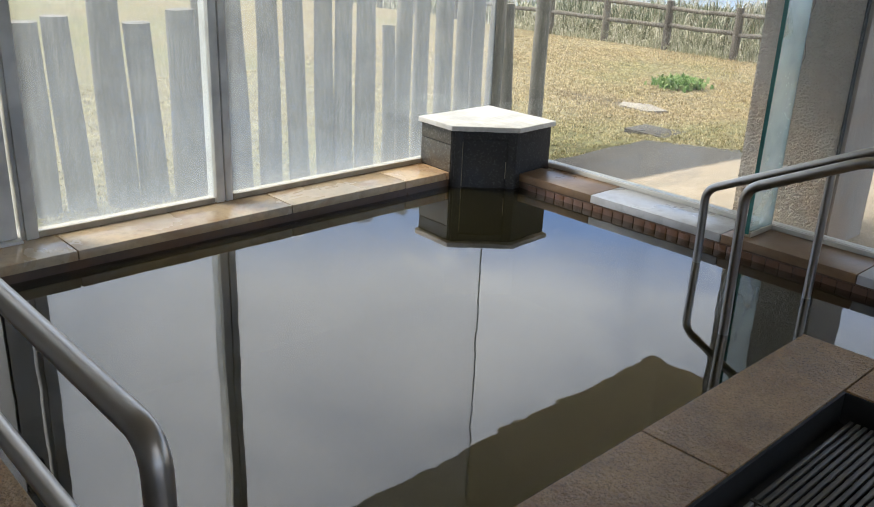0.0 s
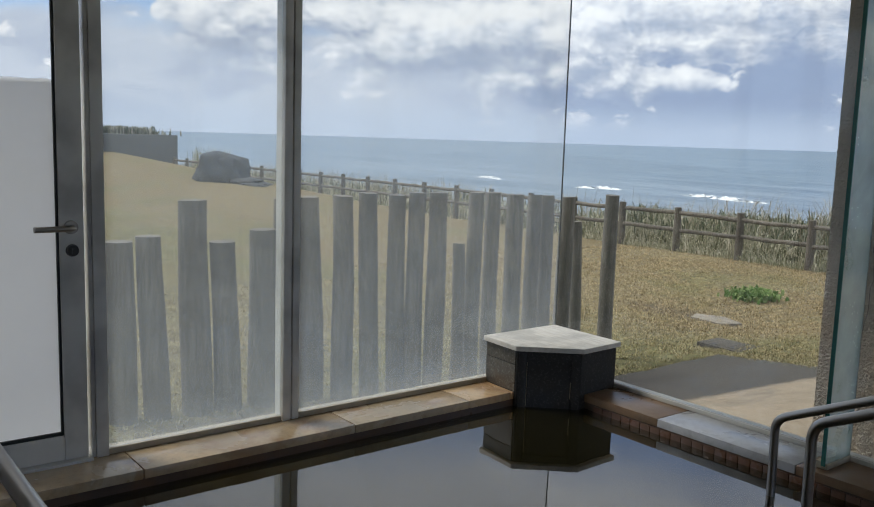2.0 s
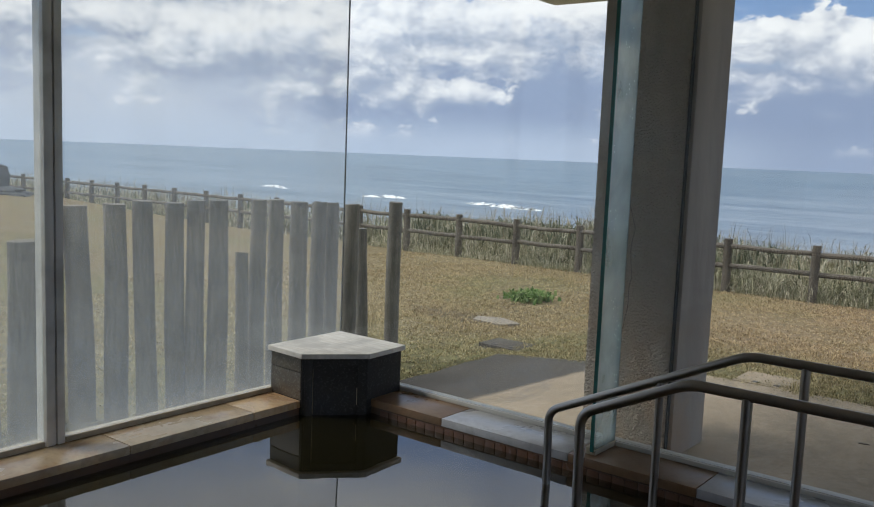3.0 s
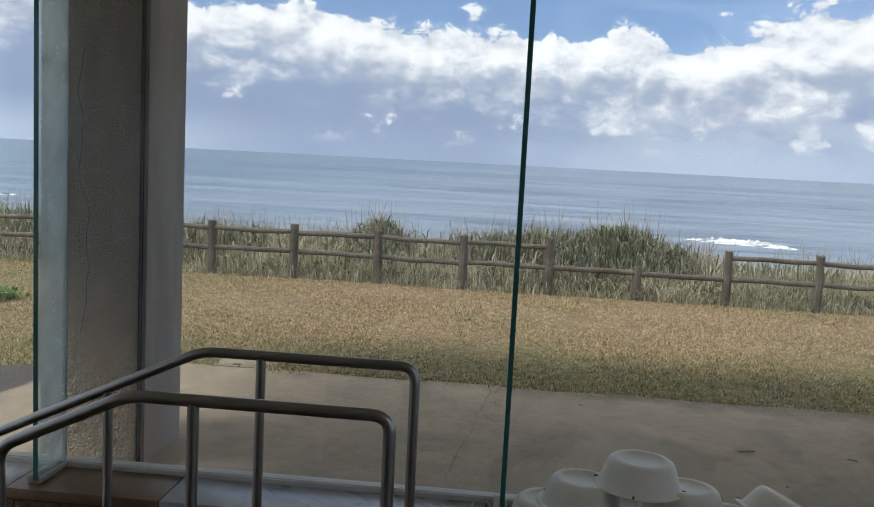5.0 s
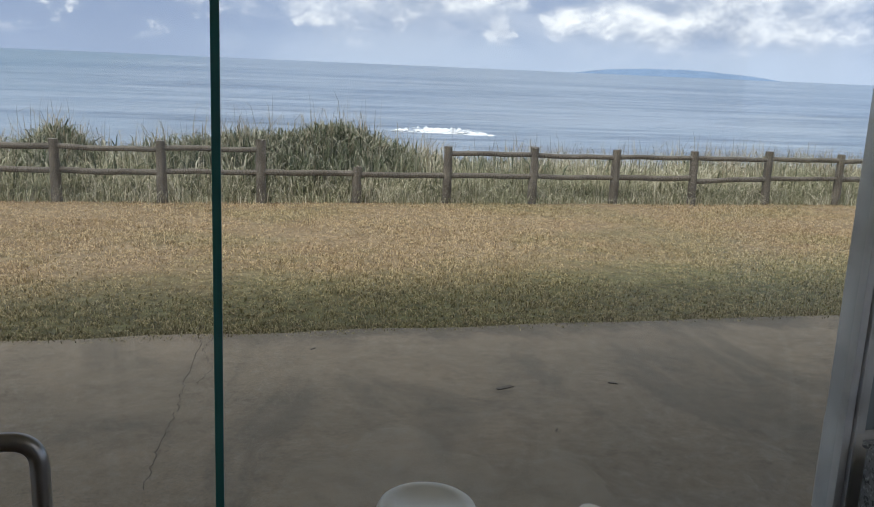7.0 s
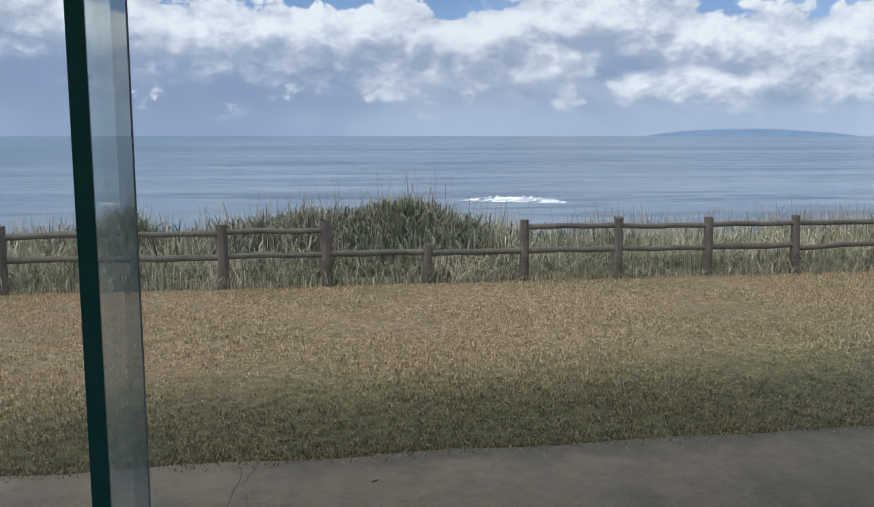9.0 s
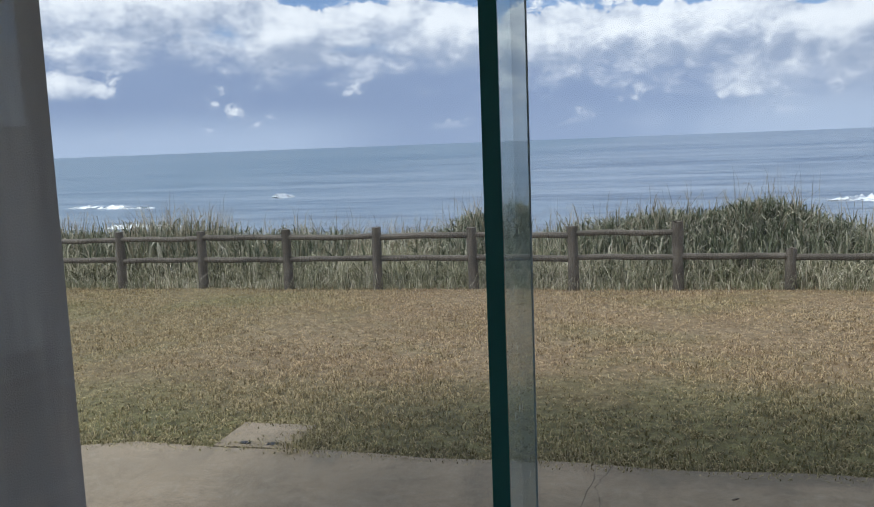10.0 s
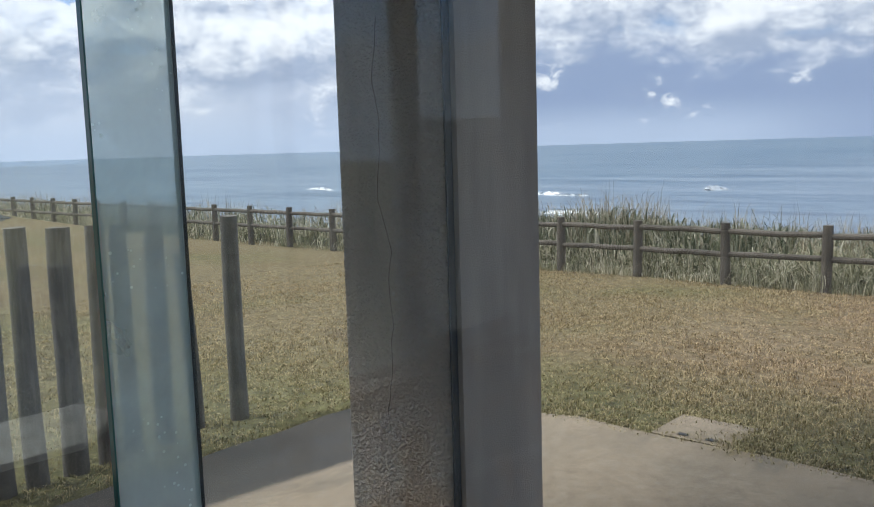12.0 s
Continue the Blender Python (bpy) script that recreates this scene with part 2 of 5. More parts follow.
def wet_granite():
    """Rough-hammered brown granite under a film of water."""
    m = Nodes("wet_brown_granite")
    v = m.coord("World")
    n1 = m.noise(v, 4.5, 5, 0.6, 0.6)
    chips = m.noise(v, 70, 4, 0.55, 0.4)
    grain = m.noise(v, 190, 4, 0.7)
    c = m.mix(m.map(n1, 0.35, 0.65), (0.42, 0.25, 0.10), (0.31, 0.185, 0.072))
    c = m.mix(m.math("MULTIPLY", m.map(grain, 0.48, 0.66), 0.5), c, (0.055, 0.042, 0.03))
    c = m.mix(m.math("MULTIPLY", m.map(grain, 0.42, 0.30), 0.4), c, (0.33, 0.24, 0.15))
    c = m.mix(m.math("MULTIPLY", m.map(m.noise(v, 1.7, 4, 0.7, 1.2), 0.5, 0.68), 0.4), c, (0.20, 0.085, 0.025))
    c = m.mix(m.math("MULTIPLY", m.random(), 0.25), c, (0.09, 0.06, 0.035))
    return m.surface(c, m.map(n1, 0.3, 0.7, 0.10, 0.24), 0.0, m.bump(m.math("ADD", chips, m.math("MULTIPLY", grain, 0.2)), 1.0, 0.012), 0.5)


def plain(name, c, rough=0.6, vary=0.2, scale=5.0, relief=0.1, spec=0.4):
    m = Nodes(name)
    v = m.coord("World")
    n = m.noise(v, scale, 5, 0.6, 0.3)
    f = m.noise(v, scale * 14, 5, 0.65)
    col = m.mix(m.math("MULTIPLY", m.map(n, 0.35, 0.7), vary), c, tuple(x * 0.5 for x in c))
    return m.surface(col, rough, 0.0, m.bump(f, relief, 0.004), spec)


def blades(name, cols, rough=0.7):
    m = Nodes(name)
    r = m.island()
    c = m.mix(m.map(r, 0.0, 0.5), cols[0], cols[1])
    c = m.mix(m.map(r, 0.5, 0.9), c, cols[2])
    big = m.noise(m.coord("World"), 0.9, 4, 0.6)
    c = m.mix(m.math("MULTIPLY", m.map(big, 0.4, 0.65), 0.4), c, cols[3])
    d = m.shader("ShaderNodeBsdfDiffuse", Color=c)
    t = m.shader("ShaderNodeBsdfTranslucent", Color=c)
    return m.done(m.blend(0.3, d, t))


def glass(name, tint=(0.97, 0.985, 0.98), haze=None, gloss=1.0):
    """A thin pane: clear, with Fresnel gloss, and a film of condensation or dust where haze says so."""
    m = Nodes(name)
    clear = m.shader("ShaderNodeBsdfTransparent", Color=tint)
    if haze is not None:
        f, colour = haze(m)
        film = m.blend(0.75, m.shader("ShaderNodeBsdfDiffuse", Color=colour), m.shader("ShaderNodeBsdfTranslucent", Color=colour))
        clear = m.blend(f, clear, film)
    shine = m.shader("ShaderNodeBsdfGlossy", Color=(0.9, 0.95, 0.95), Roughness=0.02)
    return m.done(m.blend(m.math("MULTIPLY", m.schlick(0.03), gloss), clear, shine))


def left_haze(m):
    z = m.sep(m.coord("World"), 2)
    n = m.noise(m.coord("World"), 2.2, 5, 0.55, 0.4)
    streak = m.noise(m.coord("World", (1, 30, 1.5)), 1.2, 4, 0.6)
    f = m.math("ADD", m.map(z, 1.2, 0.0, 0.22, 0.36), m.math("MULTIPLY", m.math("SUBTRACT", n, 0.5), 0.25))
    f = m.math("ADD", f, m.math("MULTIPLY", m.map(z, 0.20, 0.02, 0.0, 0.16), 1.0))
    f = m.math("ADD", f, m.math("MULTIPLY", m.math("SUBTRACT", streak, 0.5), 0.10))
    return m.map(f, 0.0, 0.8, 0.06, 0.33), (0.68, 0.73, 0.76)


def sea_haze(m):
    n = m.noise(m.coord("World"), 1.6, 5, 0.6, 0.4)
    return m.map(n, 0.35, 0.75, 0.015, 0.05), (0.75, 0.78, 0.8)


def fin_haze(m):
    v = m.coord("World")
    n = m.noise(v, 3.0, 5, 0.55, 0.3)
    drops = m.voronoi(v, 55.0)
    drop = m.math("MULTIPLY", m.map(drops, 0.22, 0.16), m.map(m.noise(v, 9, 2), 0.55, 0.62))
    return m.math("ADD", m.map(n, 0.3, 0.7, 0.26, 0.46), m.math("MULTIPLY", drop, 0.3)), (0.80, 0.88, 0.86)


def door_haze(m):
    n = m.noise(m.coord("World"), 2.0, 4, 0.5)
    # the film ends in a wavy torn edge near the top
    v = m.coord("World")
    edge = m.map(m.math("ADD", m.sep(v, 2), m.math("MULTIPLY", m.noise(v, 3.0, 3, 0.5), 0.10)), 1.378, 1.370)
    return m.math("MULTIPLY", m.map(n, 0.3, 0.7, 0.90, 0.98), m.math("ADD", 0.12, m.math("MULTIPLY", edge, 0.88))), (0.70, 0.71, 0.72)


GLASS_LEFT = glass("fogged_glass", haze=left_haze)
GLASS_SEA = glass("window_glass", haze=sea_haze)
GLASS_FIN = glass("green_fin_glass", (0.93, 0.975, 0.965), fin_haze)
GLASS_DOOR = glass("frosted_film", haze=door_haze, gloss=0.4)
GLASS_GREY = glass("grey_frosted_glass", haze=lambda m: (m.map(m.noise(m.coord("World"), 2.0), 0.3, 0.7, 0.75, 0.85), (0.42, 0.48, 0.46)), gloss=0.5)
FIN_EDGE = plain("green_glass_edge", (0.05, 0.19, 0.17), 0.15, 0.2, 6, 0.0, 0.6)
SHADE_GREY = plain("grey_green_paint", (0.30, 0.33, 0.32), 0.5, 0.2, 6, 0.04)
FIN_SEAL = plain("grey_sealant", (0.40, 0.45, 0.45), 0.4, 0.3, 12, 0.05)
ALUMINIUM = metal("anodised_aluminium", (0.74, 0.73, 0.69), 0.45, 0.15)
ALU_PALE = plain("pale_aluminium", (0.62, 0.60, 0.55), 0.45, 0.2, 4, 0.03)
STEEL = tube_steel()
SEAL = plain("dark_sealant", (0.03, 0.035, 0.035), 0.5, 0.2, 20, 0.05)
SEAL_PALE = plain("pale_sealant", (0.46, 0.40, 0.30), 0.6, 0.4, 12, 0.1)
RIM_TAN = stone("tan_rim_stone", (0.62, 0.44, 0.25), (0.42, 0.35, 0.25), 7, 0.22, 0.0, 0.25, 0.1, (0.30, 0.12, 0.04), 0.55)
RIM_GREY = stone("grey_slate_ledge", (0.62, 0.63, 0.66), (0.52, 0.52, 0.535), 6, 0.22, 0.0, 0.3, 0.1, (0.12, 0.08, 0.05), 0.3)
# near-white base paints the sky's reflection onto one polished slab of the ledge
RIM_SKY_SHEEN = stone("polished_sky_sheen_ledge", (0.78, 0.79, 0.82), (0.70, 0.71, 0.73), 6, 0.15, 0.0, 0.8, 0.03, (0.4, 0.4, 0.42), 0.2)
RIM_BROWN = stone("brown_wet_stone", (0.30, 0.175, 0.09), (0.20, 0.13, 0.075), 7, 0.3, 0.0, 0.1, 0.15, (0.16, 0.07, 0.02), 0.5)
BATH_SIDE = stone("bath_side_stone", (0.14, 0.085, 0.05), (0.085, 0.06, 0.045), 7, 0.35, 0.0, 0.0, 0.2, (0.14, 0.055, 0.015), 0.5)
TILE = stone("brown_bath_tile", (0.17, 0.08, 0.045), (0.12, 0.062, 0.038), 12, 0.3, 0.0, 0.1, 0.1)
WET_GRANITE = wet_granite()
GRANITE = stone("speckled_granite", (0.32, 0.32, 0.31), (0.22, 0.22, 0.215), 20, 0.35, 0.8, 0.2, 0.05, (0.05, 0.05, 0.05), 0.1)
BLACK_STONE = stone("black_stone", (0.02, 0.02, 0.021), (0.034, 0.032, 0.03), 14, 0.5, 0.08, 0.0, 0.1, (0.06, 0.045, 0.03), 0.3)
SIDE_STONE = stone("grey_brown_stone", (0.15, 0.13, 0.10), (0.10, 0.095, 0.085), 14, 0.4, 0.2, 0.1, 0.1, (0.2, 0.11, 0.04), 0.3)
FLOOR_STONE = stone("dark_floor_stone", (0.24, 0.23, 0.21), (0.17, 0.165, 0.16), 14, 0.2, 0.3, 0.4, 0.3)
WALL_IN = plain("interior_wall", (0.78, 0.75, 0.68), 0.6, 0.2, 2)
CEILING = plain("ceiling_board", (0.84, 0.83, 0.80), 0.7, 0.15, 3)
SOFFIT = plain("soffit_paint", (0.78, 0.76, 0.71), 0.8, 0.3, 2, 0.15)
RUBBER = plain("black_drain", (0.02, 0.02, 0.02), 0.5, 0.3, 20)
GRATE = plain("grey_grate_plastic", (0.10, 0.098, 0.09), 0.35, 0.3, 20)
BOWL = plain("cream_plastic_bowl", (0.89, 0.83, 0.68), 0.38, 0.15, 9, 0.02, 0.5)
WHITE_PLASTIC = plain("white_plastic", (0.75, 0.75, 0.72), 0.35, 0.1, 8, 0.02)
PALE_STONE = plain("pale_flat_stone", (0.27, 0.24, 0.195), 0.85, 0.5, 9, 0.3)
RIM_RUST = stone("rust_stained_rim", (0.78, 0.54, 0.30), (0.60, 0.46, 0.30), 9, 0.25, 0.0, 0.2, 0.1, (0.48, 0.20, 0.06), 0.6)
LOG = wood("weathered_log", (0.14, 0.13, 0.112), (0.24, 0.22, 0.19))
LOG_END = wood("log_end_grain", (0.17, 0.14, 0.11), (0.26, 0.22, 0.17), 0.8, (40, 40, 4))
FENCE = wood("dark_fence_wood", (0.10, 0.085, 0.065), (0.19, 0.165, 0.135))
BOARD = wood("bleached_board", (0.93, 0.90, 0.85), (0.80, 0.75, 0.68), 0.7, (3, 26, 26), 0.3)
ROCK = plain("dark_rock", (0.045, 0.05, 0.058), 0.9, 0.6, 2, 0.6)
FAR_WALL = plain("far_concrete_wall", (0.13, 0.135, 0.135), 0.9, 0.5, 0.4, 0.2)
LAND = plain("far_headland", (0.17, 0.25, 0.38), 1.0, 0.2, 0.01, 0.0)
REED = blades("reed_grass", ((0.165, 0.17, 0.095), (0.45, 0.43, 0.29), (0.88, 0.81, 0.65), (0.31, 0.32, 0.19)))
STALK = blades("dry_stalk", ((0.22, 0.18, 0.12), (0.40, 0.34, 0.23), (0.60, 0.53, 0.40), (0.28, 0.24, 0.16)))
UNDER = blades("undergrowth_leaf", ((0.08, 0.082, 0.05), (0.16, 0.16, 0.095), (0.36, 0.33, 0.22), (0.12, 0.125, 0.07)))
SHRUB = blades("shrub_leaf", ((0.06, 0.075, 0.045), (0.18, 0.195, 0.125), (0.56, 0.53, 0.42), (0.14, 0.155, 0.095)))
CRACK = plain("crack_dirt", (0.15, 0.13, 0.10), 0.95, 0.5, 30, 0.2, 0.2)
WEED = blades("green_weed_leaf", ((0.10, 0.17, 0.05), (0.16, 0.26, 0.08), (0.32, 0.40, 0.17), (0.11, 0.18, 0.06)))


def lawn_colour(m):
    """Straw-coloured winter lawn, greener beside the concrete where the roof drips and its shade is painted in, and in
    scattered patches.
    """
    v = m.coord("World")
    n = m.noise(v, 0.8, 5, 0.6, 0.6)
    fine = m.noise(v, 30, 5, 0.7)
    tuft = m.noise(v, 9, 4, 0.65, 0.5)
    patch = m.map(m.noise(v, 0.45, 4, 0.6, 0.3), 0.48, 0.66)
    # skew in x carries the green outwards, painting in the roof's longer shadow
    y = m.math("SUBTRACT", m.sep(v, 1), m.math("MULTIPLY", m.sep(v, 0), 0.14))
    damp_shade = m.map(m.math("ADD", y, m.math("ADD", m.math("MULTIPLY", n, 1.8), m.math("MULTIPLY", tuft, 0.9))), 6.7, 4.6)
    damp_shade = m.math("MULTIPLY", damp_shade, m.map(m.sep(v, 0), -4.0, -1.0, 0.55, 1.0))
    blotch = m.map(m.noise(v, 17, 3, 0.6, 0.3), 0.40, 0.60)
    c = m.mix(m.math("ADD", m.math("MULTIPLY", m.map(tuft, 0.34, 0.64), 0.5), m.math("MULTIPLY", blotch, 0.5)), (0.22, 0.155, 0.085), (0.66, 0.51, 0.325))
    c = m.mix(m.math("MULTIPLY", m.map(n, 0.4, 0.65), 0.5), c, (0.36, 0.235, 0.125))
    green = m.mix(m.math("ADD", m.math("MULTIPLY", m.map(tuft, 0.34, 0.64), 0.5), m.math("MULTIPLY", blotch, 0.5)), (0.07, 0.095, 0.03), (0.34, 0.36, 0.14))
    c = m.mix(m.math("MULTIPLY", m.math("ADD", patch, m.map(m.sep(v, 0), 0.8, -1.6, 0.0, 0.9)), 0.38), c, green)
    worn = m.math("ADD", m.math("POWER", m.math("MULTIPLY", m.math("ADD", m.sep(v, 0), 2.75), 1.15), 2.0), m.math("POWER", m.math("MULTIPLY", m.math("SUBTRACT", m.sep(v, 1), 4.85), 3.2), 2.0))
    c = m.mix(m.math("MULTIPLY", m.map(m.math("ADD", worn, m.math("MULTIPLY", tuft, 1.6)), 1.9, 1.1), 0.75), c, (0.20, 0.155, 0.11))
    return m.mix(m.math("MULTIPLY", damp_shade, 0.8), c, green), fine


def lawn_material():
    m = Nodes("dry_lawn")
    c, fine = lawn_colour(m)
    c = m.mix(m.map(fine, 0.35, 0.7, 0.75, 0.4), c, (0.07, 0.055, 0.034))
    # ground much darker under the reeds
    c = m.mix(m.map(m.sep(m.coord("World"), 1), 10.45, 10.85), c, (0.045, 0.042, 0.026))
    return m.surface(c, 0.9, 0.0, m.bump(fine, 0.5, 0.02), 0.1)


def lawn_blade_material():
    m = Nodes("lawn_blade")
    c = lawn_colour(m)[0]
    r = m.island()
    pale = m.mix(0.5, c, (0.90, 0.74, 0.48))
    dark = m.mix(0.55, c, (0.14, 0.10, 0.045))
    c = m.mix(m.map(r, 0.1, 0.9), dark, pale)
    return m.done(m.blend(0.25, m.shader("ShaderNodeBsdfDiffuse", Color=c), m.shader("ShaderNodeBsdfTranslucent", Color=c)))


def concrete_material():
    m = Nodes("old_concrete")
    v = m.coord("World")
    big = m.noise(v, 0.7, 5, 0.65, 0.8)
    mid = m.noise(v, 5, 6, 0.7)
    fine = m.noise(v, 70, 5, 0.7)
    c = m.mix(m.map(big, 0.35, 0.65), (0.41, 0.33, 0.235), (0.33, 0.272, 0.196))
    c = m.mix(m.math("MULTIPLY", m.map(mid, 0.46, 0.68), 0.3), c, (0.17, 0.14, 0.10))
    grit = m.noise(v, 22, 6, 0.75)
    c = m.mix(m.math("MULTIPLY", m.map(grit, 0.5, 0.66), 0.45), c, (0.46, 0.41, 0.33))
    c = m.mix(m.math("MULTIPLY", m.map(grit, 0.48, 0.34), 0.35), c, (0.16, 0.137, 0.105))
    c = m.mix(m.math("MULTIPLY", m.map(fine, 0.5, 0.62), 0.4), c, (0.17, 0.15, 0.12))
    # damp fringe along the lawn and broad old water stains
    fringe = m.map(m.math("ADD", m.sep(v, 1), m.math("MULTIPLY", m.noise(v, 2.3, 5, 0.65), 1.1)), 3.40, 3.72)
    c = m.mix(m.math("MULTIPLY", m.math("MULTIPLY", fringe, m.map(m.sep(v, 0), 2.2, 4.2)), 0.6), c, (0.11, 0.10, 0.08))
    stain = m.map(m.noise(m.coord("World", (1.2, 0.5, 1), (0, 0, 0.5)), 1.3, 5, 0.62, 0.9), 0.52, 0.64)
    c = m.mix(m.math("MULTIPLY", stain, 0.42), c, (0.16, 0.145, 0.115))
    scuff = m.map(m.noise(m.coord("World", (2.0, 9.0, 1), (0, 0, -0.3)), 1.6, 6, 0.7, 0.4), 0.60, 0.70)
    c = m.mix(m.math("MULTIPLY", scuff, 0.14), c, (0.50, 0.45, 0.37))
    # dark corner beside the log screen
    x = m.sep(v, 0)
    dark_corner = m.map(m.math("ADD", m.math("SUBTRACT", x, m.math("MULTIPLY", m.math("SUBTRACT", m.sep(v, 1), 1.4), 0.165)), m.math("MULTIPLY", mid, 0.12)), -0.16, -0.26)
    c = m.mix(m.math("MULTIPLY", dark_corner, 0.9), c, (0.05, 0.048, 0.044))
    return m.surface(c, 0.85, 0.0, m.bump(m.math("ADD", m.math("MULTIPLY", fine, 0.4), grit), 0.5, 0.006), 0.3)


def stucco_material(name, a, rough_scale, relief):
    m = Nodes(name)
    v = m.coord("World")
    lump = m.voronoi(v, rough_scale, "SMOOTH_F1")
    fine = m.noise(v, rough_scale * 1.3, 5, 0.65)
    pebble = m.map(m.noise(v, rough_scale * 0.9, 3, 0.5), 0.42, 0.62)
    big = m.noise(m.coord("World", (4, 4, 0.7)), 1.0, 5, 0.6)
    c = m.mix(m.math("MULTIPLY", m.map(big, 0.4, 0.66), 0.5), a, tuple(x * 0.55 for x in a))
    # patchy warmer tone, growing towards the foot
    z = m.sep(v, 2)
    warm_foot = m.math("MULTIPLY", m.map(z, 0.75, -0.3), m.map(m.noise(v, 3, 4, 0.6), 0.4, 0.65))
    c = m.mix(m.math("MULTIPLY", warm_foot, 0.5), c, (a[0] * 1.05, a[1] * 0.8, a[2] * 0.58))
    return m.surface(c, 0.75, 0.0, m.bump(m.math("ADD", m.math("ADD", m.math("MULTIPLY", lump, -0.5), pebble), m.math("MULTIPLY", fine, 0.6)), relief, 0.03), 0.3)


def bath_water_material():
    m = Nodes("murky_bath_water")
    v = m.coord("World")
    n = m.noise(v, 2.2, 3, 0.5, 0.3)
    n2 = m.noise(v, 11, 2, 0.5)
    bump = m.bump(m.math("ADD", n, m.math("MULTIPLY", n2, 0.1)), 0.10, 0.012)
    murk = m.blend(0.38, m.shader("ShaderNodeBsdfTransparent", Color=(0.42, 0.335, 0.18)), m.shader("ShaderNodeBsdfDiffuse", Color=(0.034, 0.030, 0.011)))
    shine = m.shader("ShaderNodeBsdfGlossy", Color=(0.86, 0.86, 0.87), Roughness=0.012, Normal=bump)
    return m.done(m.blend(m.math("MINIMUM", m.math("MULTIPLY", m.schlick(0.08, bump), 1.6), 1.0), murk, shine))


def sea_material():
    m = Nodes("sea_water")
    v = m.coord("World")
    swell = m.noise(m.coord("World", (0.006, 0.035, 1)), 1.0, 6, 0.6, 0.2)
    chop = m.noise(m.coord("World", (0.10, 0.35, 1)), 1.0, 8, 0.7)
    tint = m.noise(m.coord("World", (0.0012, 0.005, 1)), 1.0, 4, 0.55)
    c = m.mix(m.map(tint, 0.35, 0.65), (0.155, 0.21, 0.29), (0.23, 0.285, 0.355))
    near = m.noise(m.coord("World", (0.030, 0.17, 1)), 1.0, 7, 0.66, 0.4)
    middle = m.noise(m.coord("World", (0.010, 0.075, 1)), 1.0, 7, 0.64, 0.3)
    far = m.noise(m.coord("World", (0.0030, 0.026, 1)), 1.0, 7, 0.64, 0.2)
    c = m.mix(m.math("MULTIPLY", m.map(near, 0.50, 0.66), 0.75), c, (0.055, 0.085, 0.13))
    c = m.mix(m.math("MULTIPLY", m.map(near, 0.46, 0.32), 0.5), c, (0.33, 0.38, 0.44))
    c = m.mix(m.math("MULTIPLY", m.map(middle, 0.50, 0.66), 0.7), c, (0.07, 0.105, 0.16))
    c = m.mix(m.math("MULTIPLY", m.map(far, 0.48, 0.64), 0.6), c, (0.31, 0.36, 0.43))
    ripple = m.noise(m.coord("World", (0.075, 0.42, 1)), 1.0, 8, 0.7, 0.5)
    c = m.mix(m.math("MULTIPLY", m.map(ripple, 0.52, 0.66), 0.7), c, (0.06, 0.09, 0.14))
    c = m.mix(m.math("MULTIPLY", m.map(ripple, 0.46, 0.34), 0.5), c, (0.36, 0.41, 0.47))
    teal = m.map(m.sep(v, 0), 30, -160)
    c = m.mix(m.math("MULTIPLY", teal, 0.35), c, (0.055, 0.14, 0.19))
    h = m.math("ADD", m.math("MULTIPLY", swell, 3.0), m.math("ADD", m.math("MULTIPLY", chop, 0.5), m.math("MULTIPLY", near, 1.2)))
    return m.surface(c, 0.35, 0.0, m.bump(h, 0.5, 1.0), 0.22)


def foam_material():
    m = Nodes("breaking_foam")
    n = m.noise(m.coord("World", (0.25, 0.6, 0.6)), 1.0, 7, 0.7)
    body = m.shader("ShaderNodeBsdfDiffuse", Color=(0.85, 0.88, 0.9))
    return m.done(m.blend(m.map(n, 0.40, 0.55), m.shader("ShaderNodeBsdfTransparent"), body))


LAWN, LAWN_BLADE, CONCRETE = lawn_material(), lawn_blade_material(), concrete_material()
STUCCO = stucco_material("rough_stucco", (0.66, 0.60, 0.51), 85.0, 1.0)
SMOOTH_GREY = stucco_material("painted_column_side", (0.47, 0.43, 0.385), 160.0, 0.2)
BATH_WATER, SEA, FOAM = bath_water_material(), sea_material(), foam_material()


# ---- building blocks ----
def box(bm, lo, hi, bevel=0.0, m=None):
    r = bmesh.ops.create_cube(bm, size=1.0)
    s = [hi[i] - lo[i] for i in range(3)]
    c = [(hi[i] + lo[i]) / 2 for i in range(3)]
    t = Matrix.Translation(c) @ Matrix.Diagonal((*s, 1))
    bmesh.ops.transform(bm, matrix=(m @ t) if m else t, verts=r["verts"])
    if bevel:
        edges = list({e for v in r["verts"] for e in v.link_edges})
        bmesh.ops.bevel(bm, geom=edges, offset=bevel, segments=2, profile=0.6, affect="EDGES")
    return bm


def boxes(*items, bevel=0.0):
    bm = bmesh.new()
    for lo, hi in items:
        box(bm, lo, hi, bevel)
    return bm


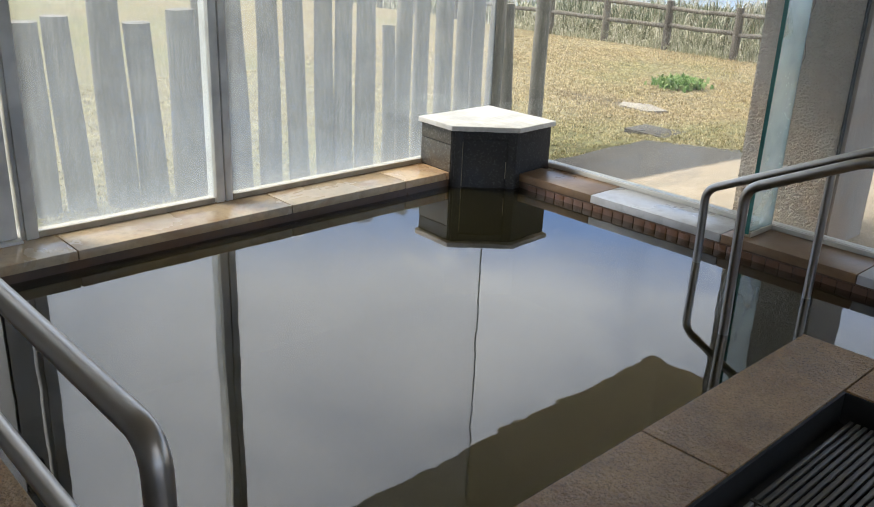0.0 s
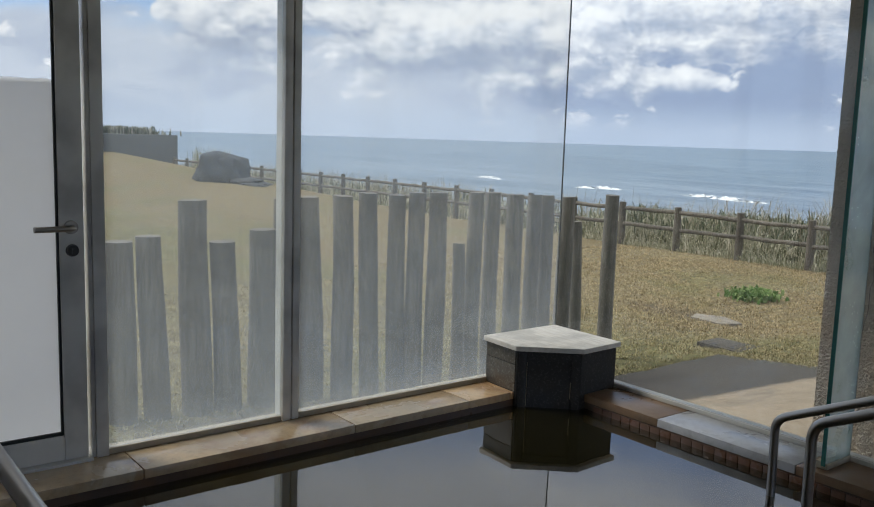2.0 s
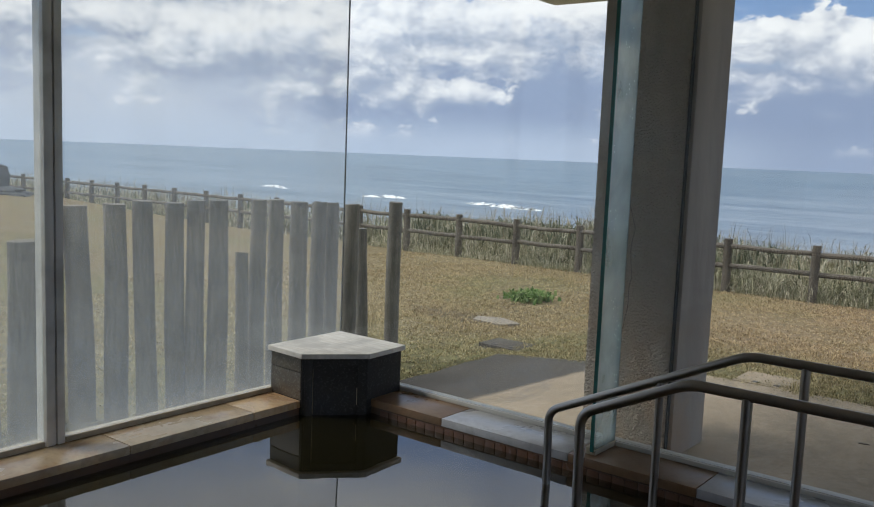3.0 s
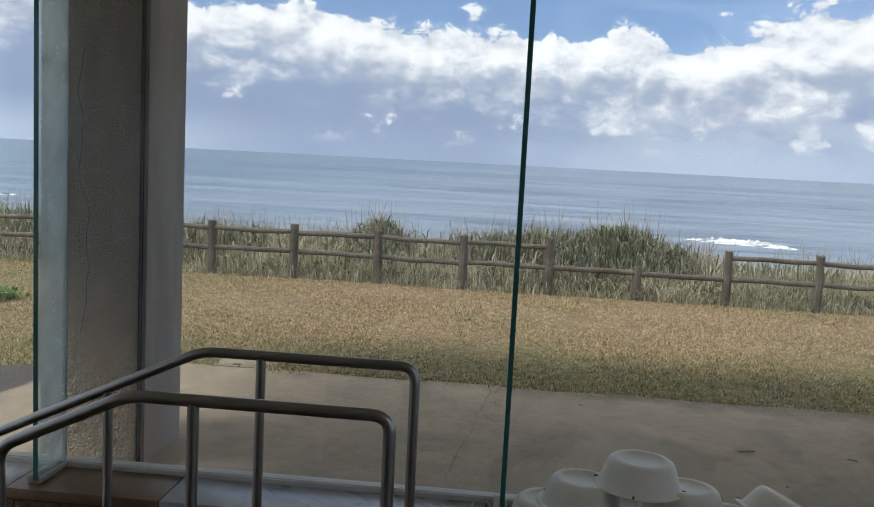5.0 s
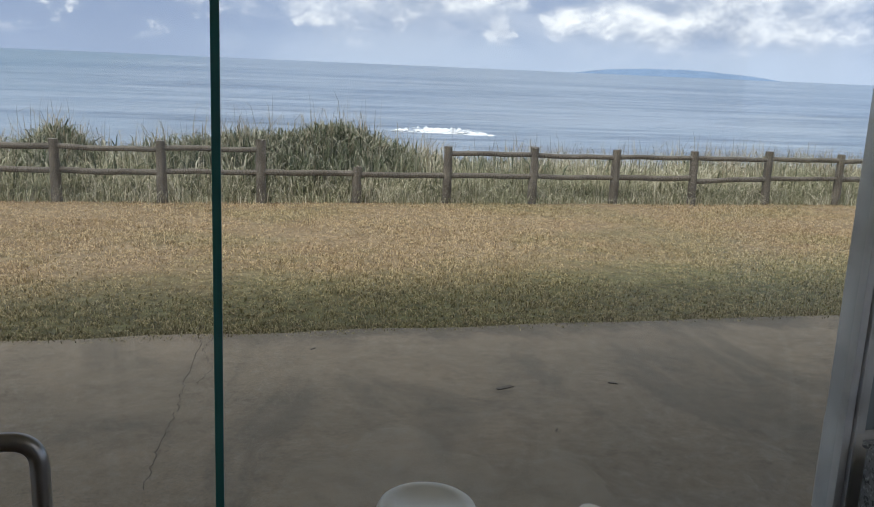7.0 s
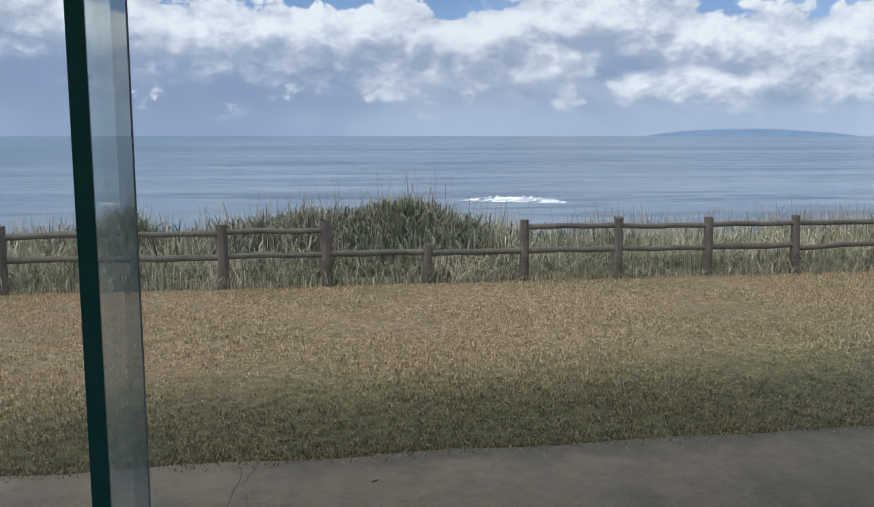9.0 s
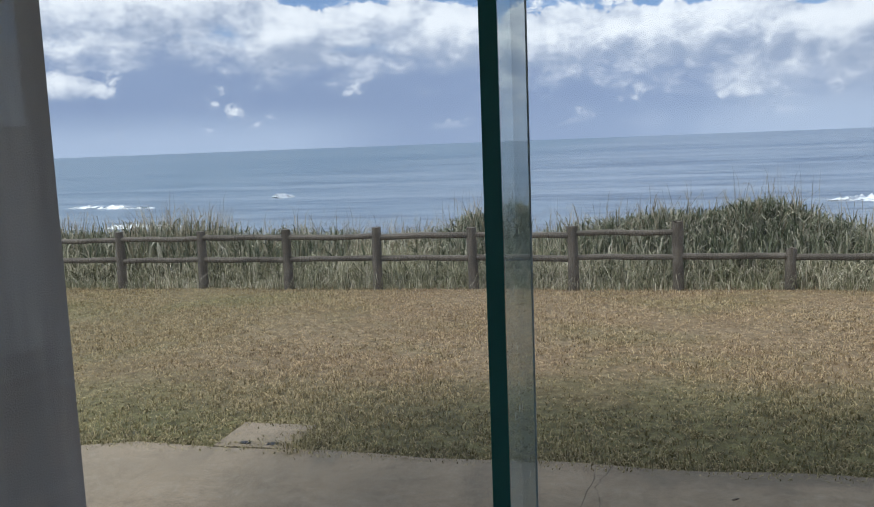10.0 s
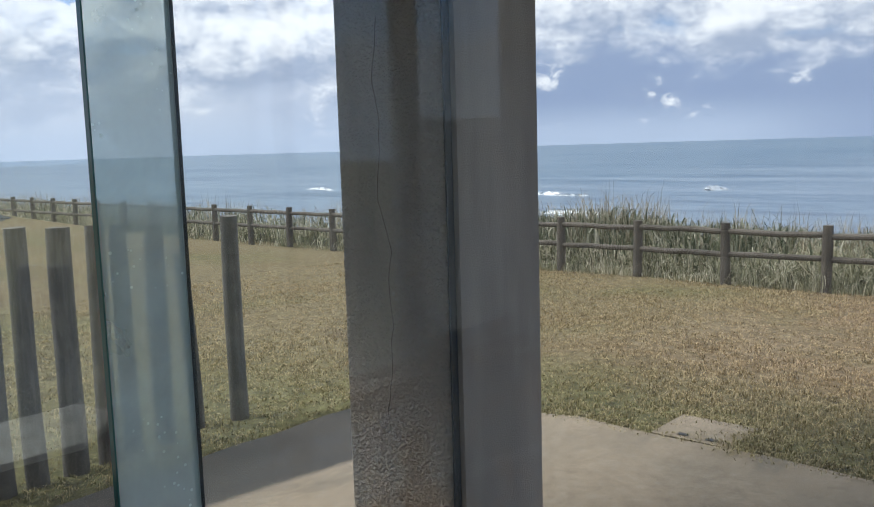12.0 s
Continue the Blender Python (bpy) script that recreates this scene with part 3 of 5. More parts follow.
def prism(points, z0, z1, bevel=0.0):
    bm = bmesh.new()
    lo = [bm.verts.new((x, y, z0)) for x, y in points]
    hi = [bm.verts.new((x, y, z1)) for x, y in points]
    bm.faces.new(lo[::-1])
    bm.faces.new(hi)
    for i in range(len(points)):
        j = (i + 1) % len(points)
        bm.faces.new((lo[i], lo[j], hi[j], hi[i]))
    bmesh.ops.recalc_face_normals(bm, faces=bm.faces)
    if bevel:
        bmesh.ops.bevel(bm, geom=list(bm.edges), offset=bevel, segments=2, profile=0.6, affect="EDGES")
    return bm


def tube(points, radius, sides=14, turn=0.05, steps=6):
    """A round bar along points, with its corners bent to the radius turn."""
    pts = [Vector(p) for p in points]
    line = [pts[0]]
    for a, b, c in zip(pts, pts[1:], pts[2:]):
        d0, d1 = (a - b).normalized(), (c - b).normalized()
        k = min(turn, (a - b).length * 0.45, (c - b).length * 0.45)
        p, q = b + d0 * k, b + d1 * k
        for i in range(steps + 1):
            u = i / steps
            line.append(p * (1 - u) ** 2 + b * 2 * u * (1 - u) + q * u * u)
    line.append(pts[-1])
    bm = bmesh.new()
    rings = []
    side = None
    for i, p in enumerate(line):
        d = (line[min(i + 1, len(line) - 1)] - line[max(i - 1, 0)]).normalized()
        if side is None:
            side = d.orthogonal().normalized()
        side = (side - d * side.dot(d)).normalized()
        other = d.cross(side)
        rings.append([bm.verts.new(p + radius * (math.cos(2 * math.pi * k / sides) * side + math.sin(2 * math.pi * k / sides) * other)) for k in range(sides)])
    for a, b in zip(rings, rings[1:]):
        for k in range(sides):
            bm.faces.new((a[k], a[(k + 1) % sides], b[(k + 1) % sides], b[k]))
    bm.faces.new(rings[0][::-1])
    bm.faces.new(rings[-1])
    bmesh.ops.recalc_face_normals(bm, faces=bm.faces)
    return bm


def lathe(profile, sides=40):
    bm = bmesh.new()
    rings = [[bm.verts.new((r * math.cos(2 * math.pi * k / sides), r * math.sin(2 * math.pi * k / sides), z)) for k in range(sides)] for r, z in profile]
    for a, b in zip(rings, rings[1:]):
        for k in range(sides):
            bm.faces.new((a[k], a[(k + 1) % sides], b[(k + 1) % sides], b[k]))
    bmesh.ops.remove_doubles(bm, verts=bm.verts, dist=1e-5)
    bmesh.ops.recalc_face_normals(bm, faces=bm.faces)
    return bm


def log_mesh(radius, length, rng, lean=0.0, sides=14, rings=9, end=0.0, taper=0.12):
    """A slightly crooked, tapering round post that stands on z = 0."""
    bm = bmesh.new()
    ph = rng.random() * 9
    loops = []
    for i in range(rings + 1):
        z = length * i / rings
        r = radius * (1.0 + taper * (0.5 - z / length)) * (1 + 0.025 * math.sin(ph + 5.1 * z))
        ox, oy = lean * z + 0.006 * math.sin(ph + 3 * z), 0.006 * math.cos(2 * ph + 2.6 * z)
        loops.append([bm.verts.new((ox + r * (1 + 0.04 * math.sin(3 * a + ph)) * math.cos(a), oy + r * math.sin(a), z + (end * math.cos(a) if i == rings else 0))) for a in (2 * math.pi * k / sides for k in range(sides))])
    for a, b in zip(loops, loops[1:]):
        for k in range(sides):
            bm.faces.new((a[k], a[(k + 1) % sides], b[(k + 1) % sides], b[k]))
    bm.faces.new(loops[0][::-1])
    top = bm.faces.new(loops[-1])
    bmesh.ops.inset_region(bm, faces=[top], thickness=radius * 0.1, depth=0.006)
    return bm


def mesh_of(name, bm, material, smooth=True):
    me = bpy.data.meshes.new(name)
    bm.to_mesh(me)
    bm.free()
    if smooth:
        for p in me.polygons:
            p.use_smooth = True
        me.set_sharp_from_angle(angle=radians(38))
    me.materials.append(material)
    return me


def thing(name, at=(0, 0, 0), label="", category="", group="", kind="", rz=0):
    ob = new(name)
    ob.empty_display_size = 0.05
    ob.matrix_basis = pose(*at, 0, 0, rz)
    return tagged(ob, label, category, group, kind)


def part(name, bm, material, parent, label="", smooth=True, world_space=True):
    """One mesh under a thing. With world_space the mesh is given in the world's coordinates."""
    ob = new(name, mesh_of(name, bm, material, smooth))
    ob.parent = parent
    if world_space:
        up, m = parent, Matrix.Identity(4)
        while up is not None:
            m = up.matrix_basis @ m
            up = up.parent
        ob.data.transform(m.inverted())
    return tagged(ob, label)


def solid(name, bm, material, label="", category="", group="", kind="", smooth=True):
    """A thing that is one mesh."""
    return tagged(new(name, mesh_of(name, bm, material, smooth)), label, category, group, kind)


def raw(name, verts, faces, material, label="", category="", kind="", parent=None):
    me = bpy.data.meshes.new(name)
    verts, faces = np.asarray(verts, np.float32), np.asarray(faces, np.int32)
    me.vertices.add(len(verts))
    me.vertices.foreach_set("co", verts.ravel())
    n, k = faces.shape
    me.loops.add(n * k)
    me.loops.foreach_set("vertex_index", faces.ravel())
    me.polygons.add(n)
    me.polygons.foreach_set("loop_start", np.arange(0, n * k, k, dtype=np.int32))
    me.update(calc_edges=True)
    me.validate()
    me.materials.append(material)
    ob = tagged(new(name, me), label, category, "", kind)
    ob.parent = parent
    return ob


# ---- ground ----
def ramp(v, a, b):
    u = np.clip((v - a) / (b - a), 0, 1)
    return u * u * (3 - 2 * u)


def ground_z(x, y):
    x, y = np.asarray(x, float), np.asarray(y, float)
    ahead = 0.05 * np.clip(y - 3.2, 0, 7)
    left = 0.106 * np.clip(0.5 - x, 0, 2.4)
    z = -0.44 - np.maximum(ahead, left)
    z = z + 0.034 * np.clip(-7 - x, 0, 40) * ramp(-y, -10.4, -8.2)
    bank = np.clip(y - 12.6, 0, 40)
    return z - np.minimum(0.6 * bank, 9.0) * 1.0


def ground_mesh():
    xs = np.unique(np.concatenate([np.linspace(-60, -8, 40), np.linspace(-8, 14, 111), np.linspace(14, 60, 30)]))
    ys = np.unique(np.concatenate([np.linspace(-40, 0, 14), np.linspace(0, 13, 66), np.linspace(13, 28, 16)]))
    gx, gy = np.meshgrid(xs, ys)
    gz = ground_z(gx, gy) + 0.012 * np.sin(gx * 1.7 + 0.6 * gy) * np.cos(gy * 1.3) * (gy > 3.3)
    # the lawn is cut away under the concrete apron and the building
    gz = np.where((gx > -1.15) & (gy < 3.15), gz - 0.25, gz)
    v = np.stack([gx, gy, gz], -1).reshape(-1, 3)
    nx = len(xs)
    i, j = np.meshgrid(np.arange(nx - 1), np.arange(len(ys) - 1))
    a = (j * nx + i).ravel()
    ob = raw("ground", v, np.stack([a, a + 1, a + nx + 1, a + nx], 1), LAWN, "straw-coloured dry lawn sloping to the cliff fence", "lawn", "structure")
    for p in ob.data.polygons:
        p.use_smooth = True
    return ob


ground_mesh()


def apron():
    bm = bmesh.new()
    xs, ys = np.linspace(-1.12, 14, 56), np.linspace(0.07, 3.19, 14)
    grid = [[bm.verts.new((x + (0.02 * math.sin(9 * y) if i == 0 else 0), y + (0.015 * math.sin(5 * x) + 0.01 * math.sin(17 * x) if j == 13 else 0), float(ground_z(x, y)) + 0.012)) for i, x in enumerate(xs)] for j, y in enumerate(ys)]
    for r, s in zip(grid, grid[1:]):
        for k in range(len(r) - 1):
            bm.faces.new((r[k], r[k + 1], s[k + 1], s[k]))
    ext = bmesh.ops.extrude_face_region(bm, geom=list(bm.faces))
    bmesh.ops.translate(bm, verts=[v for v in ext["geom"] if isinstance(v, bmesh.types.BMVert)], vec=(0, 0, -0.2))
    bmesh.ops.recalc_face_normals(bm, faces=bm.faces)
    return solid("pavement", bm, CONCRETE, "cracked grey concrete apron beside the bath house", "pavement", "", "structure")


APRON = apron()


def apron_crack(points, width, seed):
    """A ragged crack in the concrete, as a sunk dark strip along points."""
    rng = random.Random(seed)
    line = []
    for (xa, ya), (xb, yb) in zip(points, points[1:]):
        for i in range(9):
            u = i / 9
            line.append((xa + (xb - xa) * u + 0.018 * (rng.random() - 0.5), ya + (yb - ya) * u))
    bm = bmesh.new()
    rows = []
    for x, y in line:
        w = width * (0.25 + rng.random())
        rows.append([bm.verts.new((x + d * w, y, float(ground_z(x, y)) + 0.0145)) for d in (-1, 1)])
    for a, b in zip(rows, rows[1:]):
        bm.faces.new((a[0], a[1], b[1], b[0]))
    part("crack", bm, CRACK, APRON, "ragged dark crack", smooth=False)


apron_crack(((3.04, 3.08), (2.97, 2.40), (2.95, 2.06), (2.92, 1.84), (2.89, 1.60), (2.86, 1.27)), 0.0022, 1)
apron_crack(((3.12, 3.19), (3.05, 2.9), (3.10, 2.6), (3.02, 2.35)), 0.002, 3)


def sea():
    bm = bmesh.new()
    xs = [-4600, -1500, -400, -100, 0, 100, 400, 1500, 4600]
    ys = [22, 60, 120, 250, 500, 1000, 2000, 4700]
    g = [[bm.verts.new((x, y, -8.5)) for x in xs] for y in ys]
    for r, s in zip(g, g[1:]):
        for k in range(len(r) - 1):
            bm.faces.new((r[k], r[k + 1], s[k + 1], s[k]))
    return solid("sea", bm, SEA, "grey-blue open sea reaching the horizon", "sea", "", "structure")


sea()


def breaker(x, y, length, height, depth, seed):
    """A breaking wave: a long low ridge with a ragged crest."""
    rng = random.Random(seed)
    bm = bmesh.new()
    rows = []
    n = 60
    for i in range(n + 1):
        u = i / n
        h = height * math.sin(math.pi * u) ** 0.6 * (0.55 + 0.45 * rng.random()) + 0.02
        xx = x + (u - 0.5) * length
        yy = y + 2.0 * math.sin(3 * u + seed)
        rows.append([bm.verts.new((xx, yy + dy * depth, -8.52 + h * k)) for dy, k in ((-1.4, 0.0), (-0.6, 0.35), (-0.15, 0.9), (0.0, 1.0), (0.35, 0.5), (1.0, 0.0))])
    for a, b in zip(rows, rows[1:]):
        for k in range(5):
            bm.faces.new((a[k], b[k], b[k + 1], a[k + 1]))
    return solid("breaking_wave", bm, FOAM, "white foaming crest of a breaking wave on the sea", "wave", "breaking waves")


def headland():
    bm = bmesh.new()
    rng = random.Random(5)
    lo, hi, back = [], [], []
    for i in range(61):
        u = i / 60
        x = 1900 + 1020 * u
        y = 4400 - 300 * u
        h = 40 * (math.sin(math.pi * u ** 0.9) ** 0.7 + 0.02) * (0.9 + 0.12 * rng.random())
        lo.append(bm.verts.new((x, y, -9)))
        hi.append(bm.verts.new((x, y + 90, h - 9)))
        back.append(bm.verts.new((x, y + 260, -9)))
    for a, b in ((lo, hi), (hi, back)):
        for i in range(60):
            bm.faces.new((a[i], a[i + 1], b[i + 1], b[i]))
    return solid("headland", bm, LAND, "hazy blue headland on the sea horizon", "headland", "", "structure")


headland()


# ---- building shell ----
def shell():
    base = thing("wall_base", (2, 0.05, -0.3), "concrete plinth under the glazing of the bath house", "wall", "", "structure")
    part("plinth", boxes(((-0.05, 0.012, -1.0), (9.0, 0.06, -0.005))), CONCRETE, base)
    part("plinth", boxes(((-0.06, -8.0, -1.0), (-0.012, 0.008, -0.005))), CONCRETE, base)
    # unseen opening through roof and ceiling, added to bring daylight over the washing area
    solid("roof", boxes(((-0.79, -8.5, 2.46), (4.6, 3.3, 2.72)), ((7.6, -8.5, 2.46), (10.0, 3.3, 2.72)), ((4.6, -8.5, 2.46), (7.6, -3.8, 2.72)), ((4.6, -1.4, 2.46), (7.6, 3.3, 2.72))), SOFFIT, "flat roof slab with a deep eave and an added daylight opening", "roof", "", "", "structure")
    solid("ceiling", boxes(((0.06, -8.0, 2.32), (4.6, -0.02, 2.40)), ((7.6, -8.0, 2.32), (9.0, -0.02, 2.40)), ((4.6, -8.0, 2.32), (7.6, -3.8, 2.40)), ((4.6, -1.4, 2.32), (7.6, -0.02, 2.40))), CEILING, "plain off-white ceiling with an added daylight opening over the washing area", "ceiling", "", "structure")
    solid("lintel_sea", boxes(((-0.05, -0.012, 2.12), (9.0, 0.10, 2.455))), ALUMINIUM, "aluminium window head under the eave", "lintel", "", "structure")
    solid("lintel_left", boxes(((-0.10, -3.32, 2.12), (0.012, -0.015, 2.455))), ALUMINIUM, "aluminium window head under the eave", "lintel", "", "structure")
    solid("wall_left", boxes(((-0.10, -8.0, -0.3), (0.10, -3.32, 2.455))), WALL_IN, "plain beige bath hall wall beyond the door", "wall", "", "structure")
    solid("wall_back", boxes(((-0.10, -8.2, -0.3), (9.2, -8.0, 2.455))), WALL_IN, "plain beige wall at the back of the bath hall", "wall", "", "structure")
    # the long gap in this unseen wall is added to brighten the hall
    solid("wall_right", boxes(((9.0, -8.0, -0.3), (9.2, -7.5, 2.455)), ((9.0, -7.5, -0.3), (9.2, 0.10, 0.27)), ((9.0, -7.5, 2.12), (9.2, 0.10, 2.455))), WALL_IN, "plain beige end wall of the bath hall with an added opening for daylight", "wall", "", "structure")


shell()


def pane_wall():
    w = thing("window_sea", (2.3, 0, 0), "large clear sea-facing panes on a slim aluminium sill", "window", "", "structure")
    for a, b in ((0.0018, 1.578), (1.586, 3.148), (3.156, 4.722)):
        part("pane", boxes(((a, -0.004, 0.022), (b, 0.004, 2.12))), GLASS_SEA, w, "clear pane with faint water marks")
    part("sill_frame", boxes(((0.02, -0.016, 0.0), (4.72, -0.008, 0.019)), ((0.02, 0.008, -0.002), (4.72, 0.05, 0.016)), bevel=0.002), ALU_PALE, w, "pale aluminium glazing bead")
    for x in (1.582, 3.152):
        part("joint", boxes(((x - 0.003, -0.006, 0.03), (x + 0.003, 0.006, 2.12))), SEAL, w, "dark sealant joint")
    left = thing("window_left", (0, -1.2, 0), "fogged side panes with condensation towards the bottom", "window", "", "structure")
    for a, b in ((-2.300, -1.602), (-1.526, -0.0018)):
        part("pane", boxes(((-0.004, a, 0.02), (0.004, b, 2.12))), GLASS_LEFT, left, "pane misted with condensation")
    part("sill_frame", boxes(((0.008, -1.520, 0.0), (0.020, -0.02, 0.022)), ((0.008, -2.300, 0.0), (0.020, -1.606, 0.022)), ((-0.05, -2.300, -0.002), (-0.008, -0.01, 0.014)), bevel=0.002), SEAL_PALE, left, "rust-stained pale sealant bead")
    part("corner_joint", boxes(((-0.004, -0.0015, 0.02), (0.0015, 0.004, 2.12))), SEAL, left, "thin dark silicone butt joint")
    m = part("mullion", boxes(((-0.05, -1.600, 0.0), (0.024, -1.566, 2.12)), ((-0.05, -1.566, 0.0), (0.012, -1.558, 2.12)), ((-0.05, -1.558, 0.0), (0.024, -1.528, 2.12)), bevel=0.002), ALUMINIUM, left, "grooved grey aluminium mullion")
    j = part("jamb", boxes(((-0.05, -2.345, 0.0), (0.028, -2.302, 2.12)), ((-0.05, -2.358, 0.0), (0.016, -2.345, 2.12)), bevel=0.002), ALUMINIUM, left, "grey aluminium door jamb")


pane_wall()


def glass_door():
    d = thing("door_1", (0, -2.8, 0.0), "frosted glass door in a grey aluminium frame with a lever handle", "door", "", "structure")
    y0, y1 = -3.30, -2.372
    part("stile", boxes(((-0.02, y1 - 0.080, 0.012), (0.024, y1, 2.10)), bevel=0.003), ALUMINIUM, d)
    part("stile", boxes(((-0.02, y0, 0.012), (0.024, y0 + 0.08, 2.10)), bevel=0.003), ALUMINIUM, d)
    part("rail", boxes(((-0.018, y0 + 0.08, 0.012), (0.022, y1 - 0.08, 0.10)), bevel=0.003), ALUMINIUM, d)
    part("rail", boxes(((-0.018, y0 + 0.08, 2.02), (0.022, y1 - 0.08, 2.10)), bevel=0.003), ALUMINIUM, d)
    part("pane", boxes(((-0.004, y0 + 0.08, 0.10), (0.004, y1 - 0.08, 2.02))), GLASS_DOOR, d, "white frosted pane")
    part("bead", boxes(((0.004, y1 - 0.088, 0.10), (0.014, y1 - 0.08, 2.02)), ((0.004, y0 + 0.08, 0.10), (0.014, y1 - 0.088, 0.112))), SEAL, d, "black glazing bead")
    part("threshold", boxes(((-0.06, y0, -0.004), (0.05, y1 + 0.01, 0.010)), bevel=0.002), ALUMINIUM, d)
    h = part("handle", tube(((0.03, -2.415, 0.835), (0.075, -2.415, 0.835), (0.078, -2.545, 0.835)), 0.010, turn=0.02), STEEL, d, "brushed steel lever")
    bm = bmesh.new()
    bmesh.ops.create_cone(bm, cap_ends=True, segments=24, radius1=0.024, radius2=0.022, depth=0.012, matrix=pose(0.030, -2.415, 0.835, 0, 90, 0))
    part("rose", bm, STEEL, h)
    bm = bmesh.new()
    bmesh.ops.create_cone(bm, cap_ends=True, segments=24, radius1=0.022, radius2=0.019, depth=0.014, matrix=pose(0.031, -2.412, 0.755, 0, 90, 0))
    box(bm, (0.036, -2.4145, 0.745), (0.042, -2.4095, 0.765))
    part("lock", bm, BLACK_STONE, d, "dark round lock cylinder")


glass_door()


def glass_fin(x):
    f = thing("glass_fin", (x, -0.1, 0), "green-tinted glass stiffening fin standing on the ledge", "glass fin", "glass fins")
    part("blade", boxes(((x - 0.0075, -0.190, 0.014), (x + 0.0075, -0.008, 2.12))), GLASS_FIN, f, "misted green glass with water drops")
    part("edge", boxes(((x - 0.0078, -0.1935, 0.014), (x + 0.0078, -0.1902, 2.12))), FIN_EDGE, f, "dark green polished edge")
    part("edge", boxes(((x - 0.0085, -0.0078, 0.014), (x + 0.0085, -0.0064, 2.12))), FIN_SEAL, f, "grey translucent sealant line")
    part("shoe", boxes(((x - 0.030, -0.19, 0.001), (x - 0.0085, -0.01, 0.030)), ((x + 0.0085, -0.19, 0.001), (x + 0.016, -0.01, 0.022)), ((x - 0.0085, -0.19, 0.001), (x + 0.0085, -0.01, 0.0135)), bevel=0.003), SEAL_PALE, f, "yellowed sealant shoe")
    return f


glass_fin(1.582)
glass_fin(3.152)


def loose_wire():
    w = thing("loose_wire", (3.06, -0.06, 0.004), "thin pale wire end curling on the ledge", "wire")
    part("wire", tube(((3.115, -0.055, 0.006), (3.092, -0.020, 0.018), (3.060, -0.040, 0.020), (3.050, -0.085, 0.012), (3.066, -0.105, 0.004)), 0.0022, 8, 0.03, 5), ALU_PALE, w)


loose_wire()


def right_bay():
    w = thing("window_right", (5.3, 0, 0.3), "aluminium mullion and grey frosted pane beside the washing place", "window", "", "structure")
    part("mullion", boxes(((4.724, -0.028, 0.0), (4.747, 0.05, 2.12)), ((4.755, -0.032, 0.0), (4.762, 0.05, 2.12)), ((4.762, -0.032, 0.272), (4.785, 0.05, 2.12)), bevel=0.002), ALUMINIUM, w)
    part("gasket", boxes(((4.7475, -0.018, 0.0), (4.7545, 0.05, 2.12))), SEAL, w, "black rubber gasket")
    part("jamb", boxes(((4.7855, -0.012, 0.272), (4.845, 0.05, 2.12)), bevel=0.002), SHADE_GREY, w, "dull grey-green jamb")
    part("pane", boxes(((4.845, -0.006, 0.272), (9.0, 0.006, 2.12))), GLASS_GREY, w, "grey-green frosted pane")
    part("sill_panel", boxes(((4.764, -0.004, 0.0), (9.0, 0.10, 0.268))), WALL_IN, w)


right_bay()


def stucco_sheet(a, b, out, seed):
    """Thrown plaster on one face: pebbles over long upright ripples, as real relief."""
    rng = np.random.default_rng(seed)
    w, z0, z1, step = math.dist(a, b), -0.62, 2.2, 0.0065
    nu, nz = int(w / step), int((z1 - z0) / step)

    def blur(h, k):
        for _ in range(k):
            h = (h + np.roll(h, 1, 0) + np.roll(h, -1, 0) + np.roll(h, 1, 1) + np.roll(h, -1, 1)) / 5
        return h / h.std()

    u, z = np.meshgrid(np.linspace(0, 1, nu), np.linspace(z0, z1, nz))
    pebble = np.clip(blur(rng.standard_normal((nz, nu)), 1), -0.8, 2.2)
    lump = blur(rng.standard_normal((nz, nu)), 14)
    ripple = np.sin(9 * u + 1.3 * np.sin(2.1 * z) + seed) + 0.7 * np.sin(23 * u + 0.8 * np.sin(3.3 * z))
    edge = np.clip(np.minimum(u, 1 - u) * w / 0.02, 0, 1)
    h = 0.0005 + edge * np.clip(0.003 + 0.0018 * pebble + 0.0009 * lump + 0.0012 * ripple, 0.0, 0.009)
    v = np.stack([a[0] + (b[0] - a[0]) * u + out[0] * h, a[1] + (b[1] - a[1]) * u + out[1] * h, z], -1).reshape(-1, 3)
    bm = bmesh.new()
    grid = [bm.verts.new(p) for p in v.tolist()]
    for j in range(nz - 1):
        for i in range(nu - 1):
            k = j * nu + i
            bm.faces.new((grid[k], grid[k + 1], grid[k + nu + 1], grid[k + nu]))
    return bm


